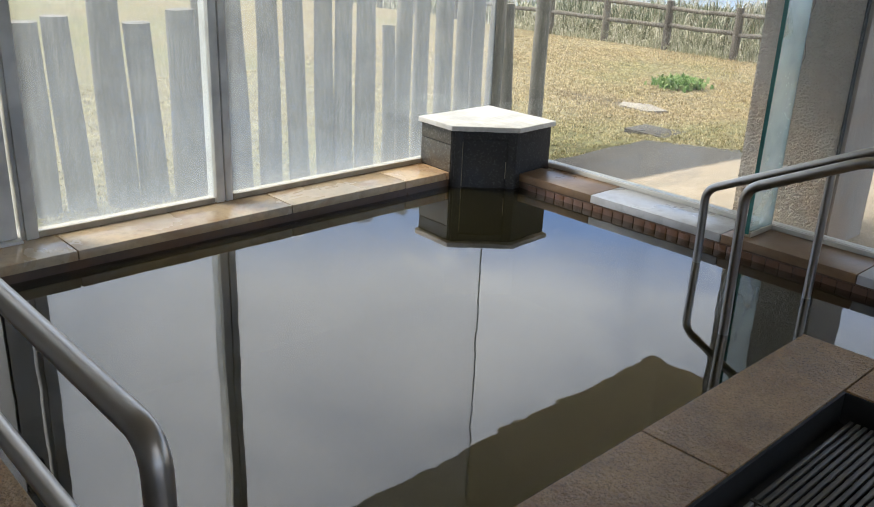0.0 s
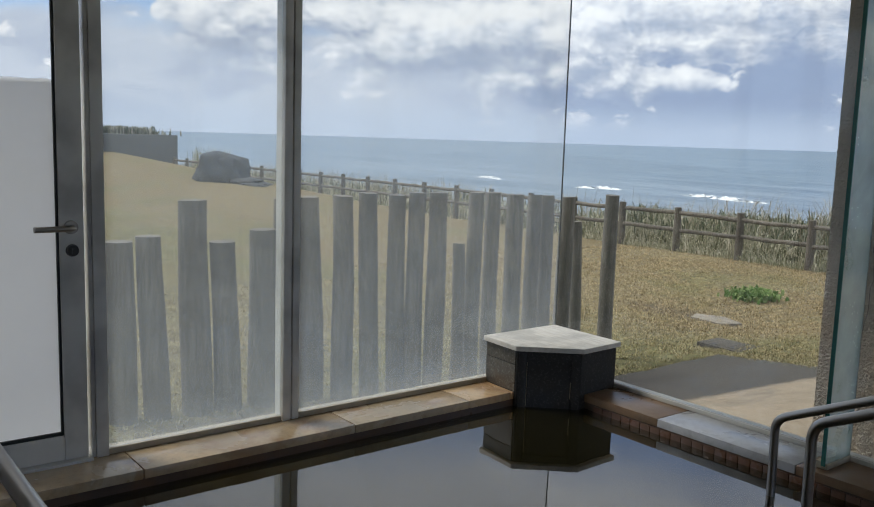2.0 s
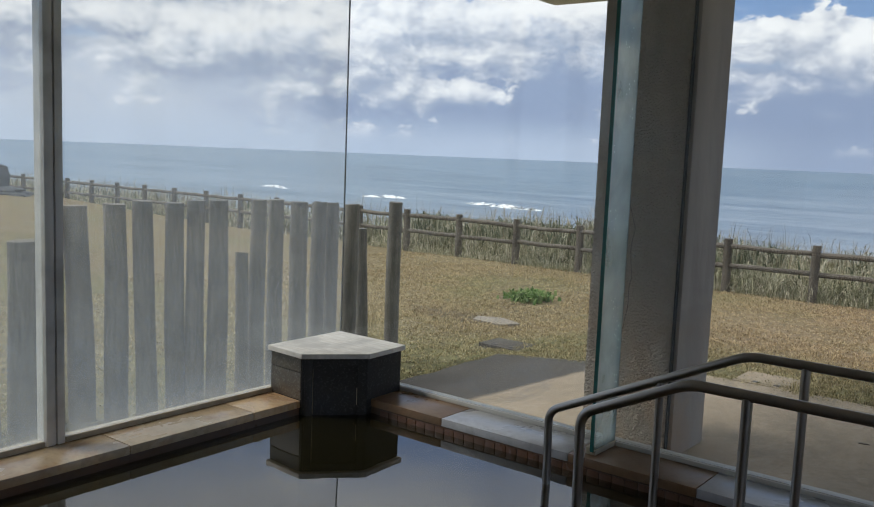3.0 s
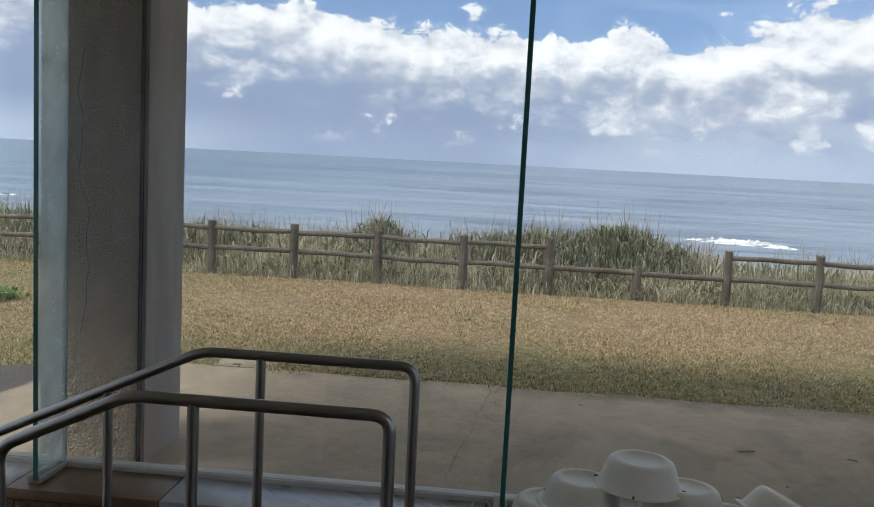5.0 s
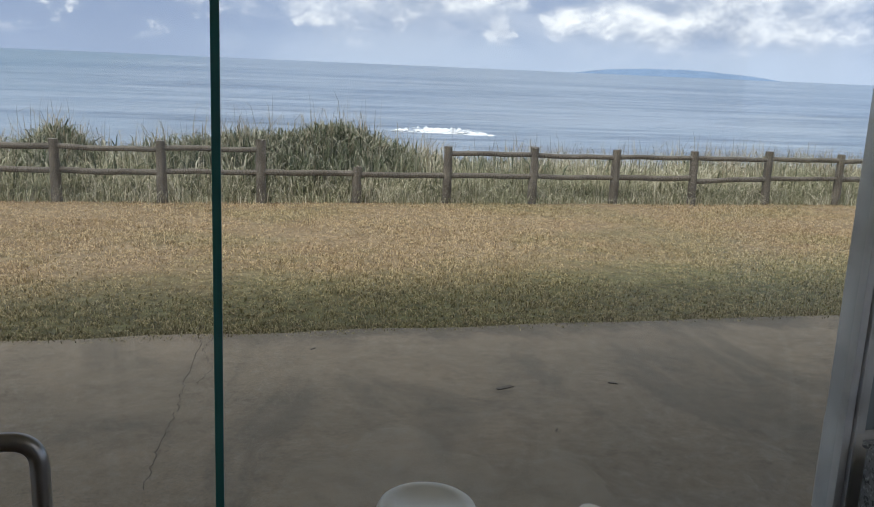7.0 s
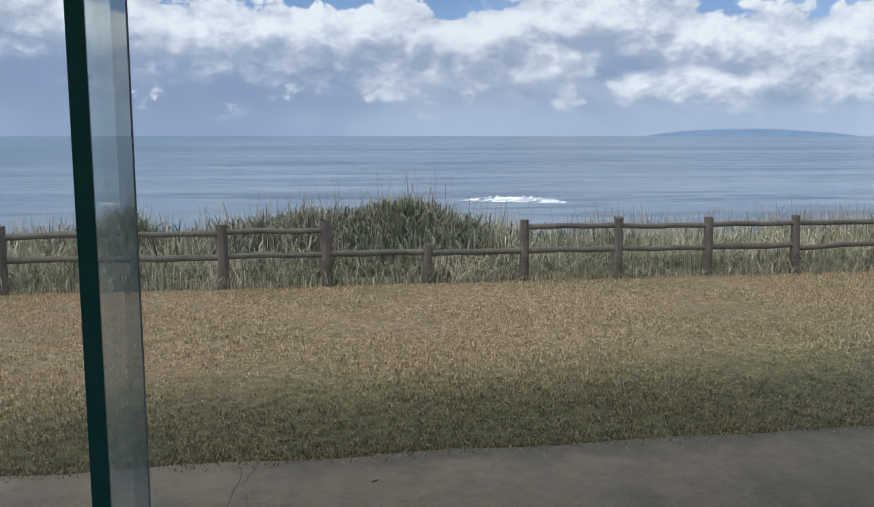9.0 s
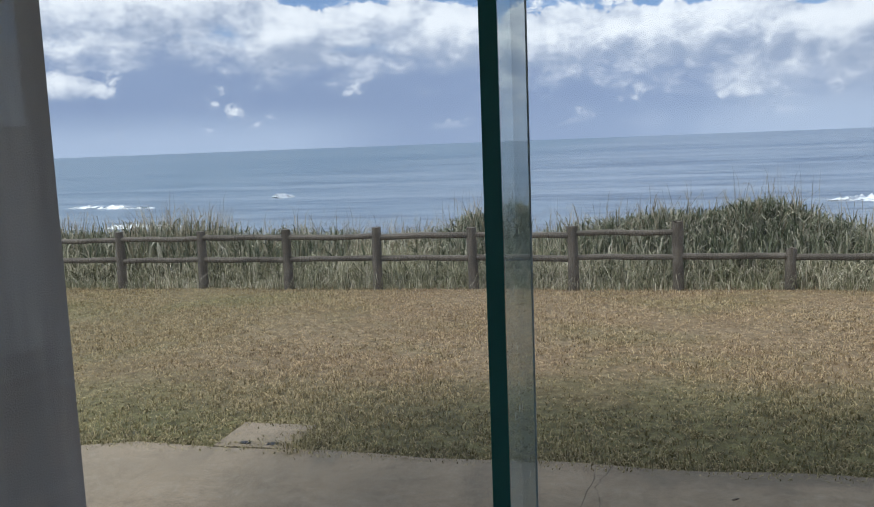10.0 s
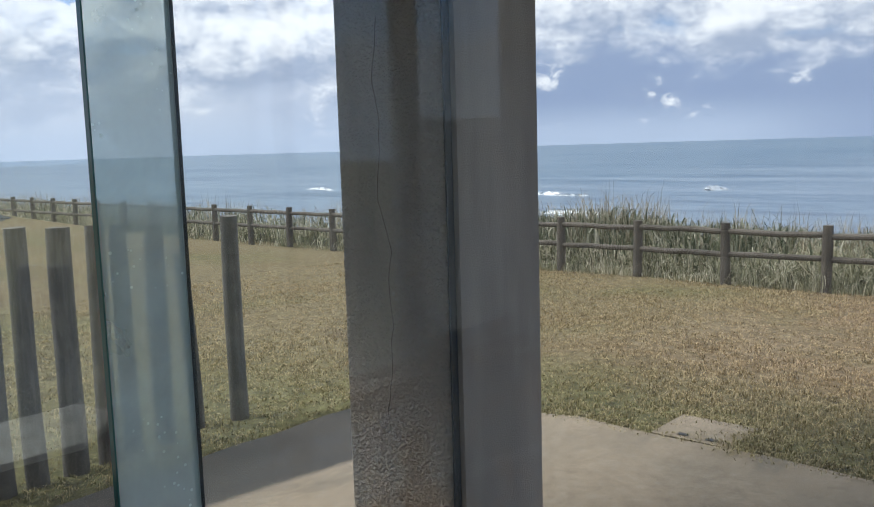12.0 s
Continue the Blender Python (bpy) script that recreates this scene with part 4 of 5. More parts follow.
def column():
    c = thing("column", (1.1, 1.36, -0.46), "rough stuccoed concrete column carrying the eave", "column", "", "structure")
    part("shaft", boxes(((0.847, 1.113, -0.75), (1.342, 1.606, 2.458)), bevel=0.008), STUCCO, c, "cracked rough beige-grey stucco")
    part("stucco_coat", stucco_sheet((0.853, 1.1125), (1.337, 1.1125), (0.0, -1.0), 5), STUCCO, c, "pebbly hand-thrown stucco")
    part("stucco_coat", stucco_sheet((0.8465, 1.600), (0.8465, 1.119), (-1.0, 0.0), 6), STUCCO, c, "pebbly hand-thrown stucco")
    part("side_panel", boxes(((1.342, 1.150, -0.75), (1.370, 1.604, 2.457)), bevel=0.006), SMOOTH_GREY, c, "smoother grey painted face")
    part("joint", boxes(((1.342, 1.118, -0.75), (1.350, 1.149, 2.457))), SEAL, c, "dark recessed joint")
    rng = random.Random(4)
    pts, x = [], 1.075
    for i in range(34):
        z = 1.60 - i * 0.044
        x += 0.026 * (rng.random() - 0.5) + (0.006 if 12 < i < 19 else -0.003 if i > 18 else 0.001)
        pts.append((x, z))
    bm = bmesh.new()
    for (xa, za), (xb, zb) in zip(pts, pts[1:]):
        wdt = 0.0008 + 0.0012 * rng.random()
        q = [bm.verts.new(p) for p in ((xa - wdt, 1.1030, za), (xa + wdt, 1.1030, za), (xb + wdt, 1.1030, zb), (xb - wdt, 1.1030, zb))]
        bm.faces.new(q)
    part("crack", bm, LOG_END, c, "thin wandering dark crack", smooth=False)
    bm = bmesh.new()
    bmesh.ops.create_icosphere(bm, subdivisions=2, radius=0.008, matrix=pose(1.10, 1.112, 0.66))
    part("chip", bm, WHITE_PLASTIC, c, "small pale chip in the stucco")


column()


# ---- bath ----
WATER_Z = -0.068


def bath():
    t = thing("bath_basin", (1.2, -1.5, -0.6), "sunken stone hot spring bath with dark stained sides", "bath", "", "structure")
    part("floor", boxes(((0.1, -2.95, -0.70), (2.75, -0.10, -0.62))), BATH_SIDE, t)
    part("side", boxes(((0.0, -2.95, -0.62), (0.222, -0.02, -0.034))), BATH_SIDE, t)
    part("side", boxes(((0.222, -0.232, -0.62), (2.95, -0.004, -0.034))), BATH_SIDE, t)
    part("side", boxes(((2.085, -2.95, -0.62), (2.30, -0.722, -0.082))), BATH_SIDE, t)
    part("side", boxes(((0.222, -2.95, -0.62), (2.085, -2.825, -0.082))), BATH_SIDE, t)
    part("step", boxes(((1.72, -0.95, -0.62), (2.084, -0.232, -0.26)), bevel=0.008), TILE, t, "submerged brown entry step")
    part("step", boxes(((2.086, -0.72, -0.62), (2.64, -0.232, -0.13)), bevel=0.008), TILE, t, "submerged brown entry step")
    solid("bath_water", prism(((0.22, -0.23), (0.22, -2.83), (2.09, -2.83), (2.09, -0.722), (2.66, -0.722), (2.66, -0.23)), WATER_Z - 0.006, WATER_Z), BATH_WATER, "still murky brown-green hot spring water", "water", "", "structure", smooth=False)


bath()


def rim():
    left = thing("bath_rim_left", (0.1, -1.5, -0.03), "tan wet stone rim along the fogged panes", "rim", "", "structure")
    ys = (-0.508, -0.765, -1.375, -2.245, -3.30)
    for a, b in zip(ys, ys[1:]):
        part("slab", boxes(((0.008, b + 0.002, -0.036), (0.226, a - 0.002, 0.0)), bevel=0.004), RIM_RUST if a > -0.6 else RIM_TAN, left)
    part("slab", boxes(((0.008, -0.504, -0.036), (0.226, -0.004, -0.002)), bevel=0.004), RIM_RUST, left, "orange rust-stained slab")
    sea_side = thing("bath_rim_sea", (1.6, -0.1, -0.03), "grey and brown wet stone ledge under the sea panes", "rim", "", "structure")
    xs = ((0.230, 0.86, RIM_BROWN), (0.86, 1.50, RIM_GREY), (1.50, 2.03, RIM_BROWN), (2.03, 3.10, RIM_GREY), (3.10, 3.95, RIM_GREY), (3.95, 4.56, RIM_SKY_SHEEN), (4.56, 4.735, RIM_GREY))
    for a, b, mt in xs:
        part("slab", boxes(((a + 0.0015, -0.236, -0.036), (b - 0.0015, -0.006, 0.0)), bevel=0.004), mt, sea_side)
    part("front", boxes(((2.94, -0.230, -0.30), (4.735, -0.02, -0.037)), bevel=0.003), BLACK_STONE, sea_side, "black stone front of the ledge")
    for k in range(44):
        x = 0.50 + 0.0545 * k
        if x > 2.88:
            break
        part("tile", boxes(((x, -0.238, -0.125), (x + 0.051, -0.2322, -0.042)), bevel=0.0015), TILE, sea_side)
    near = thing("bath_rim_near", (2.2, -1.8, -0.1), "flooded brown granite edge between bath and drain", "rim", "", "structure")
    ys = (-0.725, -1.60, -2.42, -3.20)
    for a, b in zip(ys, ys[1:]):
        part("slab", boxes(((2.080, b + 0.002, -0.081), (2.318, a - 0.002, -0.060)), bevel=0.005), WET_GRANITE, near)
    part("slab", boxes(((2.322, -0.985, -0.085), (2.64, -0.725, -0.060)), bevel=0.005), WET_GRANITE, near)
    part("slab", boxes(((0.226, -3.20, -0.081), (2.076, -2.822, -0.060)), bevel=0.005), WET_GRANITE, near)
    part("face", boxes(((2.300, -3.20, -0.24), (2.316, -0.99, -0.082))), BATH_SIDE, near)


rim()


def entry_platform():
    p = thing("entry_kerb", (2.78, -0.65, -0.1), "mosaic-topped kerb at the head of the bath steps", "kerb", "", "structure")
    part("block", boxes(((2.642, -1.02, -0.30), (2.935, -0.345, -0.012)), bevel=0.004), TILE, p)
    for i in range(6):
        for j in range(13):
            x, y = 2.648 + 0.0475 * i, -1.012 + 0.051 * j
            part("mosaic_tile", boxes(((x, y, -0.0118), (x + 0.044, y + 0.0475, -0.004))), RIM_BROWN, p, smooth=False)


def hall_floor():
    f = thing("floor", (4.5, -4, -0.13), "dark wet stone floor of the washing area", "floor", "", "structure")
    part("bed", boxes(((2.30, -8.0, -0.45), (9.0, -0.24, -0.165))), FLOOR_STONE, f)
    part("bed", boxes(((0.10, -8.0, -0.45), (2.30, -3.202, -0.165))), FLOOR_STONE, f)
    n = 0
    for i in range(22):
        for j in range(26):
            x, y = 2.645 + 0.3 * i, -0.345 - 0.3 * (j + 1)
            if x > 8.8 or y < -7.9 or (x < 2.9 and y > -1.3):
                continue
            n += 1
            if n > 290:
                break
            part("paver", boxes(((x, y, -0.165), (x + 0.296, y + 0.296, -0.122)), bevel=0.002), FLOOR_STONE, f)
    part("paver", boxes(((2.645, -1.24, -0.165), (2.94, -1.03, -0.122)), bevel=0.002), FLOOR_STONE, f)


def drain_grate():
    g = thing("drain_grate", (2.48, -1.8, -0.13), "slatted grey drain grating in a dark channel", "grate")
    for lo, hi in (((2.318, -3.20, -0.163), (2.326, -0.993, -0.066)), ((2.636, -3.20, -0.163), (2.643, -0.993, -0.119)), ((2.3265, -3.20, -0.1635), (2.6355, -0.993, -0.156)), ((2.318, -0.992, -0.163), (2.643, -0.986, -0.066))):
        part("channel_wall", boxes((lo, hi)), RUBBER, g, "black wet channel")
    slat = None
    for j in range(4):
        y1 = -1.03 - 0.54 * j
        for i in range(14):
            x = 2.372 + 0.0185 * i
            if slat is None:
                slat = mesh_of("slat", boxes(((-0.0055, -0.262, -0.012), (0.0055, 0.262, 0.0)), bevel=0.002), GRATE)
            ob = new("slat", slat)
            ob.parent = g
            ob.location = Vector((x, y1 - 0.265, -0.118)) - g.matrix_basis.translation
        part("crossbar", boxes(((2.362, y1 - 0.535, -0.140), (2.622, y1 - 0.527, -0.1205))), GRATE, g)
        part("crossbar", boxes(((2.362, y1 - 0.27, -0.150), (2.622, y1 - 0.258, -0.131))), GRATE, g)


# ---- corner outlet ----
def corner_spout():
    p = thing("corner_outlet_box", (0.2, -0.2, -0.6), "black stone corner box with a bleached board lid", "outlet box")
    body = ((0.014, -0.014), (0.014, -0.480), (0.240, -0.494), (0.440, -0.268), (0.428, -0.014))
    core = part("body", prism(body, -0.62, 0.204, 0.003), BLACK_STONE, p)
    lid = ((0.004, -0.010), (0.004, -0.500), (0.255, -0.516), (0.465, -0.282), (0.452, -0.010))
    part("lid", prism(lid, 0.205, 0.229, 0.003), BOARD, p, "sun-bleached pale board")
    part("side_slab", prism(((0.012, -0.484), (0.232, -0.498), (0.232, -0.4905), (0.012, -0.4765)), 0.003, 0.130, 0.002), SIDE_STONE, core, "grey-brown stone facing")
    part("side_slab", prism(((0.012, -0.484), (0.232, -0.498), (0.232, -0.4905), (0.012, -0.4765)), 0.134, 0.203, 0.002), SIDE_STONE, core, "grey-brown stone facing")
    # the diagonal front: raised border round a sunk panel
    a, b = Vector((0.240, -0.494, 0)), Vector((0.440, -0.268, 0))
    along = (b - a).normalized()
    outw = Vector((along.y, -along.x, 0))
    m = Matrix((( along.x, outw.x, 0, a.x), (along.y, outw.y, 0, a.y), (0, 0, 1, 0), (0, 0, 0, 1)))
    w = (b - a).length
    bm = bmesh.new()
    for lo, hi in (((0.01, 0.001, -0.3), (0.045, 0.010, 0.200)), ((w - 0.045, 0.001, -0.3), (w - 0.01, 0.010, 0.200)), ((0.045, 0.001, 0.165), (w - 0.045, 0.010, 0.200))):
        box(bm, lo, hi, 0.002, m)
    part("front_border", bm, BLACK_STONE, core, "raised black border")
    for lo, hi in (((0.047, 0.001, -0.06), (0.0495, 0.004, 0.150)), ((w - 0.05, 0.001, -0.02), (w - 0.047, 0.004, 0.06))):
        part("scale_line", box(bmesh.new(), lo, hi, 0.0, m), SEAL_PALE, core, "pale mineral line")


corner_spout()


# ---- handrails ----
def hand_rail(name, y, low_x, low_z, posts, foot_z, group):
    r = thing(name, (2.87, y, foot_z), "bent stainless steel handrail down the bath steps", "handrail", group)
    bar = part("rail", tube(((low_x + 0.14, y, -0.50), (low_x + 0.01, y, -0.36), (low_x, y, low_z), (2.235, y, 0.556), (2.875, y, 0.556), (2.878, y, foot_z)), 0.0155, turn=0.045), STEEL, r)
    for x, z0, z1 in posts:
        part("post", tube(((x, y, z0), (x, y, z1)), 0.0145), STEEL, r)
    for x, z in ((2.878, foot_z),):
        bm = bmesh.new()
        bmesh.ops.create_cone(bm, cap_ends=True, segments=24, radius1=0.032, radius2=0.026, depth=0.010, matrix=pose(x, y, z + 0.006))
        part("flange", bm, STEEL, bar)
    return r


hand_rail("handrail", -0.42, 1.510, 0.217, ((1.945, -0.41, 0.412), (2.415, -0.21, 0.548)), -0.005, "entry handrails")
hand_rail("handrail", -0.915, 1.905, 0.400, ((2.398, -0.061, 0.548),), -0.005, "entry handrails")


def side_rail():
    r = thing("side_handrail", (2.27, -2.915, -0.06), "two-bar stainless steel handrail on the bath edge", "handrail")
    y = -2.915
    part("rail", tube(((2.268, y, -0.061), (2.262, y, 0.545), (0.60, y, 0.545), (0.60, y, -0.061)), 0.0185, turn=0.05), STEEL, r)
    part("lower_rail", tube(((2.262, y, 0.255), (0.60, y, 0.255)), 0.0170), STEEL, r)


side_rail()


# ---- wash bowls ----
def wash_bowl():
    b = thing("wash_bowl", (0, 0, 0), "cream plastic wash bowl stacked upside down on the ledge", "bowl", "stacked wash bowls")
    prof = [(0.0, 0.0835), (0.066, 0.0835), (0.070, 0.0865), (0.082, 0.0885), (0.094, 0.0865), (0.103, 0.080), (0.110, 0.066), (0.118, 0.040), (0.126, 0.014), (0.129, 0.008), (0.139, 0.006), (0.1445, 0.0035), (0.1450, 0.0), (0.141, -0.001), (0.130, 0.002), (0.123, 0.010), (0.114, 0.040), (0.106, 0.064), (0.098, 0.077), (0.085, 0.0825), (0.066, 0.0805), (0.0, 0.0805)]
    shell_part = part("body", lathe(prof, 44), BOWL, b, world_space=False)
    for k in range(4):
        a = math.radians(45 + 90 * k)
        bm = box(bmesh.new(), (-0.006, -0.003, 0.0), (0.006, 0.003, 0.007), 0.0, Matrix.Rotation(a, 4, "Z") @ Matrix.Translation((0.138, 0, 0.002)))
        part("notch", bm, SEAL, shell_part, "small dark drain notch", world_space=False)
    return b


def bowls():
    first = wash_bowl()
    spots = ((3.300, -0.150, 0.003, 0, 0), (3.585, -0.152, 0.003, 0, 20), (3.872, -0.150, 0.003, 0, 45), (3.405, -0.158, 0.081, 2, 10), (3.728, -0.150, 0.080, 3, 70), (3.583, -0.155, 0.160, 1, 30))
    first.matrix_basis = pose(*spots[0][:3], 0, 0, 0)
    for x, y, z, ry, rz in spots[1:]:
        copy_thing(first, pose(x, y, z, 0, ry, rz))
    tagged(copy_thing(first, pose(4.022, -0.150, 0.064, 0, 28, 15)), "cream plastic wash bowl leaning tilted against the stack")


bowls()


# ---- washing place ----
def wash_station():
    s = thing("wash_partition", (5.4, -0.9, -0.12), "low speckled grey granite washing partition with dark top", "partition")
    part("body", boxes(((4.766, -2.0, -0.122), (6.2, -0.066, 0.252)), bevel=0.004), GRANITE, s)
    part("top", boxes(((4.752, -2.02, 0.2525), (6.22, -0.064, 0.272)), bevel=0.004), GRANITE, s, "polished dark granite top")
    h = thing("shower_hose", (4.72, -0.5, 0.1), "white ribbed shower hose hanging by the partition", "shower hose")
    pts = [(4.737, -0.290, 0.44), (4.736, -0.235, 0.37), (4.735, -0.200, 0.27), (4.734, -0.182, 0.15), (4.734, -0.180, 0.02), (4.735, -0.215, -0.03), (4.736, -0.290, -0.055), (4.737, -0.40, -0.04)]
    part("hose", tube(pts, 0.0075, 10, 0.06, 6), WHITE_PLASTIC, h, "white ribbed hose")
    for z in (0.155, 0.085):
        part("bracket", boxes(((4.712, -0.290, z - 0.014), (4.765, -0.222, z + 0.012)), bevel=0.006), WHITE_PLASTIC, h, "white hose clip")
    g = thing("floor_grate", (4.4, -0.31, -0.12), "small slatted floor drain before the ledge", "grate")
    for i in range(12):
        part("slat", boxes(((4.30 + 0.018 * i, -0.335, -0.120), (4.31 + 0.018 * i, -0.245, -0.108))), GRATE, g, smooth=False)


wash_station()


# ---- log screen ----
def log_screen():
    rng = random.Random(11)
    s = thing("log_screen", (-2.0, 0.5, -0.7), "screen of upright weathered round logs of uneven height", "log screen")
    # each log: x, y, top, radius, lean
    row = ((-2.32, -1.513, 0.476, 0.092, 0.006), (-2.3, -1.32, 0.503, 0.085, 0.012), (-2.26, -1.048, 0.73, 0.098, 0.005), (-2.23, -0.855, 0.454, 0.088, 0.012), (-2.19, -0.588, 0.529, 0.094, 0.004),
           (-2.17, -0.44, 0.735, 0.07, 0.004), (-2.13, -0.275, 0.746, 0.082, 0.016), (-2.01, -0.074, 0.76, 0.076, 0.008), (-1.89, 0.06, 0.786, 0.068, 0.012), (-1.76, 0.213, 0.778, 0.064, 0.006),
           (-1.69, 0.328, 0.797, 0.061, 0.004), (-1.63, 0.473, 0.799, 0.068, -0.004), (-1.61, 0.659, 0.436, 0.046, 0.0), (-1.61, 0.794, 0.798, 0.058, 0.002), (-1.63, 0.973, 0.795, 0.058, 0.006),
           (-1.65, 1.233, 0.773, 0.068, -0.006), (-1.67, 1.45, 0.765, 0.059, -0.003), (-1.68, 1.599, 0.758, 0.056, 0.0), (-1.7, 1.844, 0.74, 0.064, 0.0), (-1.85, 2.125, 0.521, 0.05, 0.014),
           (-1.761, 2.456, 0.741, 0.062, -0.004))
    for x, y, top, r, lean in row:
        z = float(ground_z(x, y)) - 0.05
        h = top - z
        bm = log_mesh(r, h, rng, 0.0, end=0.008 * (rng.random() - 0.5))
        bmesh.ops.transform(bm, matrix=pose(x, y, z, 0, 0, rng.random() * 360), verts=bm.verts)
        for v in bm.verts:
            v.co.y += -lean * 2.2 * (v.co.z - top)
        part("log", bm, LOG, s)


log_screen()


# ---- cliff fence ----
def cliff_fence():
    rng = random.Random(3)
    s = thing("fence", (2.0, 10.16, -0.8), "weathered dark round-timber post and rail fence", "fence")
    first, last = -25, 11
    for k in range(first, last + 1):
        x = 1.067 + 1.306 * k
        z = float(ground_z(x, 10.16)) - 0.05
        top = 0.046 + 0.03 * (rng.random() - 0.5)
        if x < -9:
            top = z + 0.05 + 0.82
        label = ""
        r = 0.063 + 0.005 * rng.random()
        if k == 3:
            top, label = -0.29, "short rotten post broken off at the lower rail"
        if k in (2, 5):
            label = "split and darkened post"
        bm = log_mesh(r, top - z, rng, 0.01 * (rng.random() - 0.5), sides=10, rings=6)
        if k in (2, 3, 5):
            for v in bm.verts:
                if v.co.z > 0.62 * (top - z):
                    v.co.x += 0.03 * (rng.random() - 0.5)
                    v.co.z += 0.05 * (rng.random() - 0.3)
        bmesh.ops.transform(bm, matrix=pose(x, 10.16, z), verts=bm.verts)
        part("post", bm, FENCE, s, label)
        if k == last:
            continue
        x2 = x + 1.306
        for level, dz in (("upper", -0.115), ("lower", -0.42)):
            if level == "upper" and k in (2, 3):
                continue
            zz = [0.046 + dz + 0.025 * (rng.random() - 0.5) for _ in range(2)]
            if x < -9:
                zz = [float(ground_z(q, 10.16)) + 0.82 + dz for q in (x, x2)]
            if level == "lower" and k == 7:
                zz[0] -= 0.06
            m = [(x + 0.03, 10.16, zz[0]), ((x + x2) / 2, 10.165, (zz[0] + zz[1]) / 2 - 0.012 + 0.02 * rng.random()), (x2 - 0.03, 10.16, zz[1])]
            bm = tube(m, 0.036 + 0.006 * rng.random(), 9, 0.2, 3)
            for v in bm.verts:
                v.co.z += 0.006 * math.sin(7 * v.co.x + k)
            part("rail", bm, FENCE, s)


cliff_fence()


# ---- plants ----
def blade_cloud(name, spots, length, width, bend, material, label, category, seed, parent=None, kind="stuff"):
    """Arching grass blades rooted at spots (n x 3), each of three tapering segments."""
    rng = np.random.default_rng(seed)
    n = len(spots)
    ang, lean = rng.uniform(0, 2 * np.pi, n), rng.uniform(0.1, 1.0, n) * bend
    d = np.stack([np.cos(ang), np.sin(ang), 0 * ang], 1)
    twist = ang + np.pi / 2 + rng.normal(0, 0.6, n)
    side = np.stack([np.cos(twist), np.sin(twist), 0 * ang], 1) * width[:, None]
    up, L, k = np.array([0, 0, 1.0]), length[:, None], lean[:, None]
    p1 = spots + up * L * 0.42 + d * L * 0.10 * k
    p2 = spots + up * L * (0.78 - 0.12 * k) + d * L * 0.32 * k
    p3 = spots + up * L * (1.0 - 0.42 * k) + d * L * 0.68 * k
    v = np.stack([spots - side, spots + side, p1 + side * 0.9, p1 - side * 0.9, p2 + side * 0.6, p2 - side * 0.6, p3], 1).reshape(-1, 3)
    o = (np.arange(n) * 7)[:, None]
    f = np.concatenate([o + [[0, 1, 2]], o + [[0, 2, 3]], o + [[3, 2, 4]], o + [[3, 4, 5]], o + [[5, 4, 6]]])
    return raw(name, v, f, material, label, category, kind, parent)


def mound(x, y):
    """How far the tangled growth piles up behind the fence."""
    depth = np.exp(-((y - 11.6) / 0.75) ** 2)
    tops = 0.40 * np.exp(-((x - 4.85) / 0.75) ** 2) + 0.26 * np.exp(-((x - 3.6) / 0.8) ** 2) + 0.18 * np.exp(-((x - 2.4) / 0.5) ** 2) + 0.24 * np.exp(-((x - 0.85) / 0.30) ** 2)
    return depth * (tops + 0.20 * np.exp(-((x + 4.5) / 3.0) ** 2) + 0.12 + 0.08 * np.sin(1.9 * x) * np.sin(0.7 * x + 1))


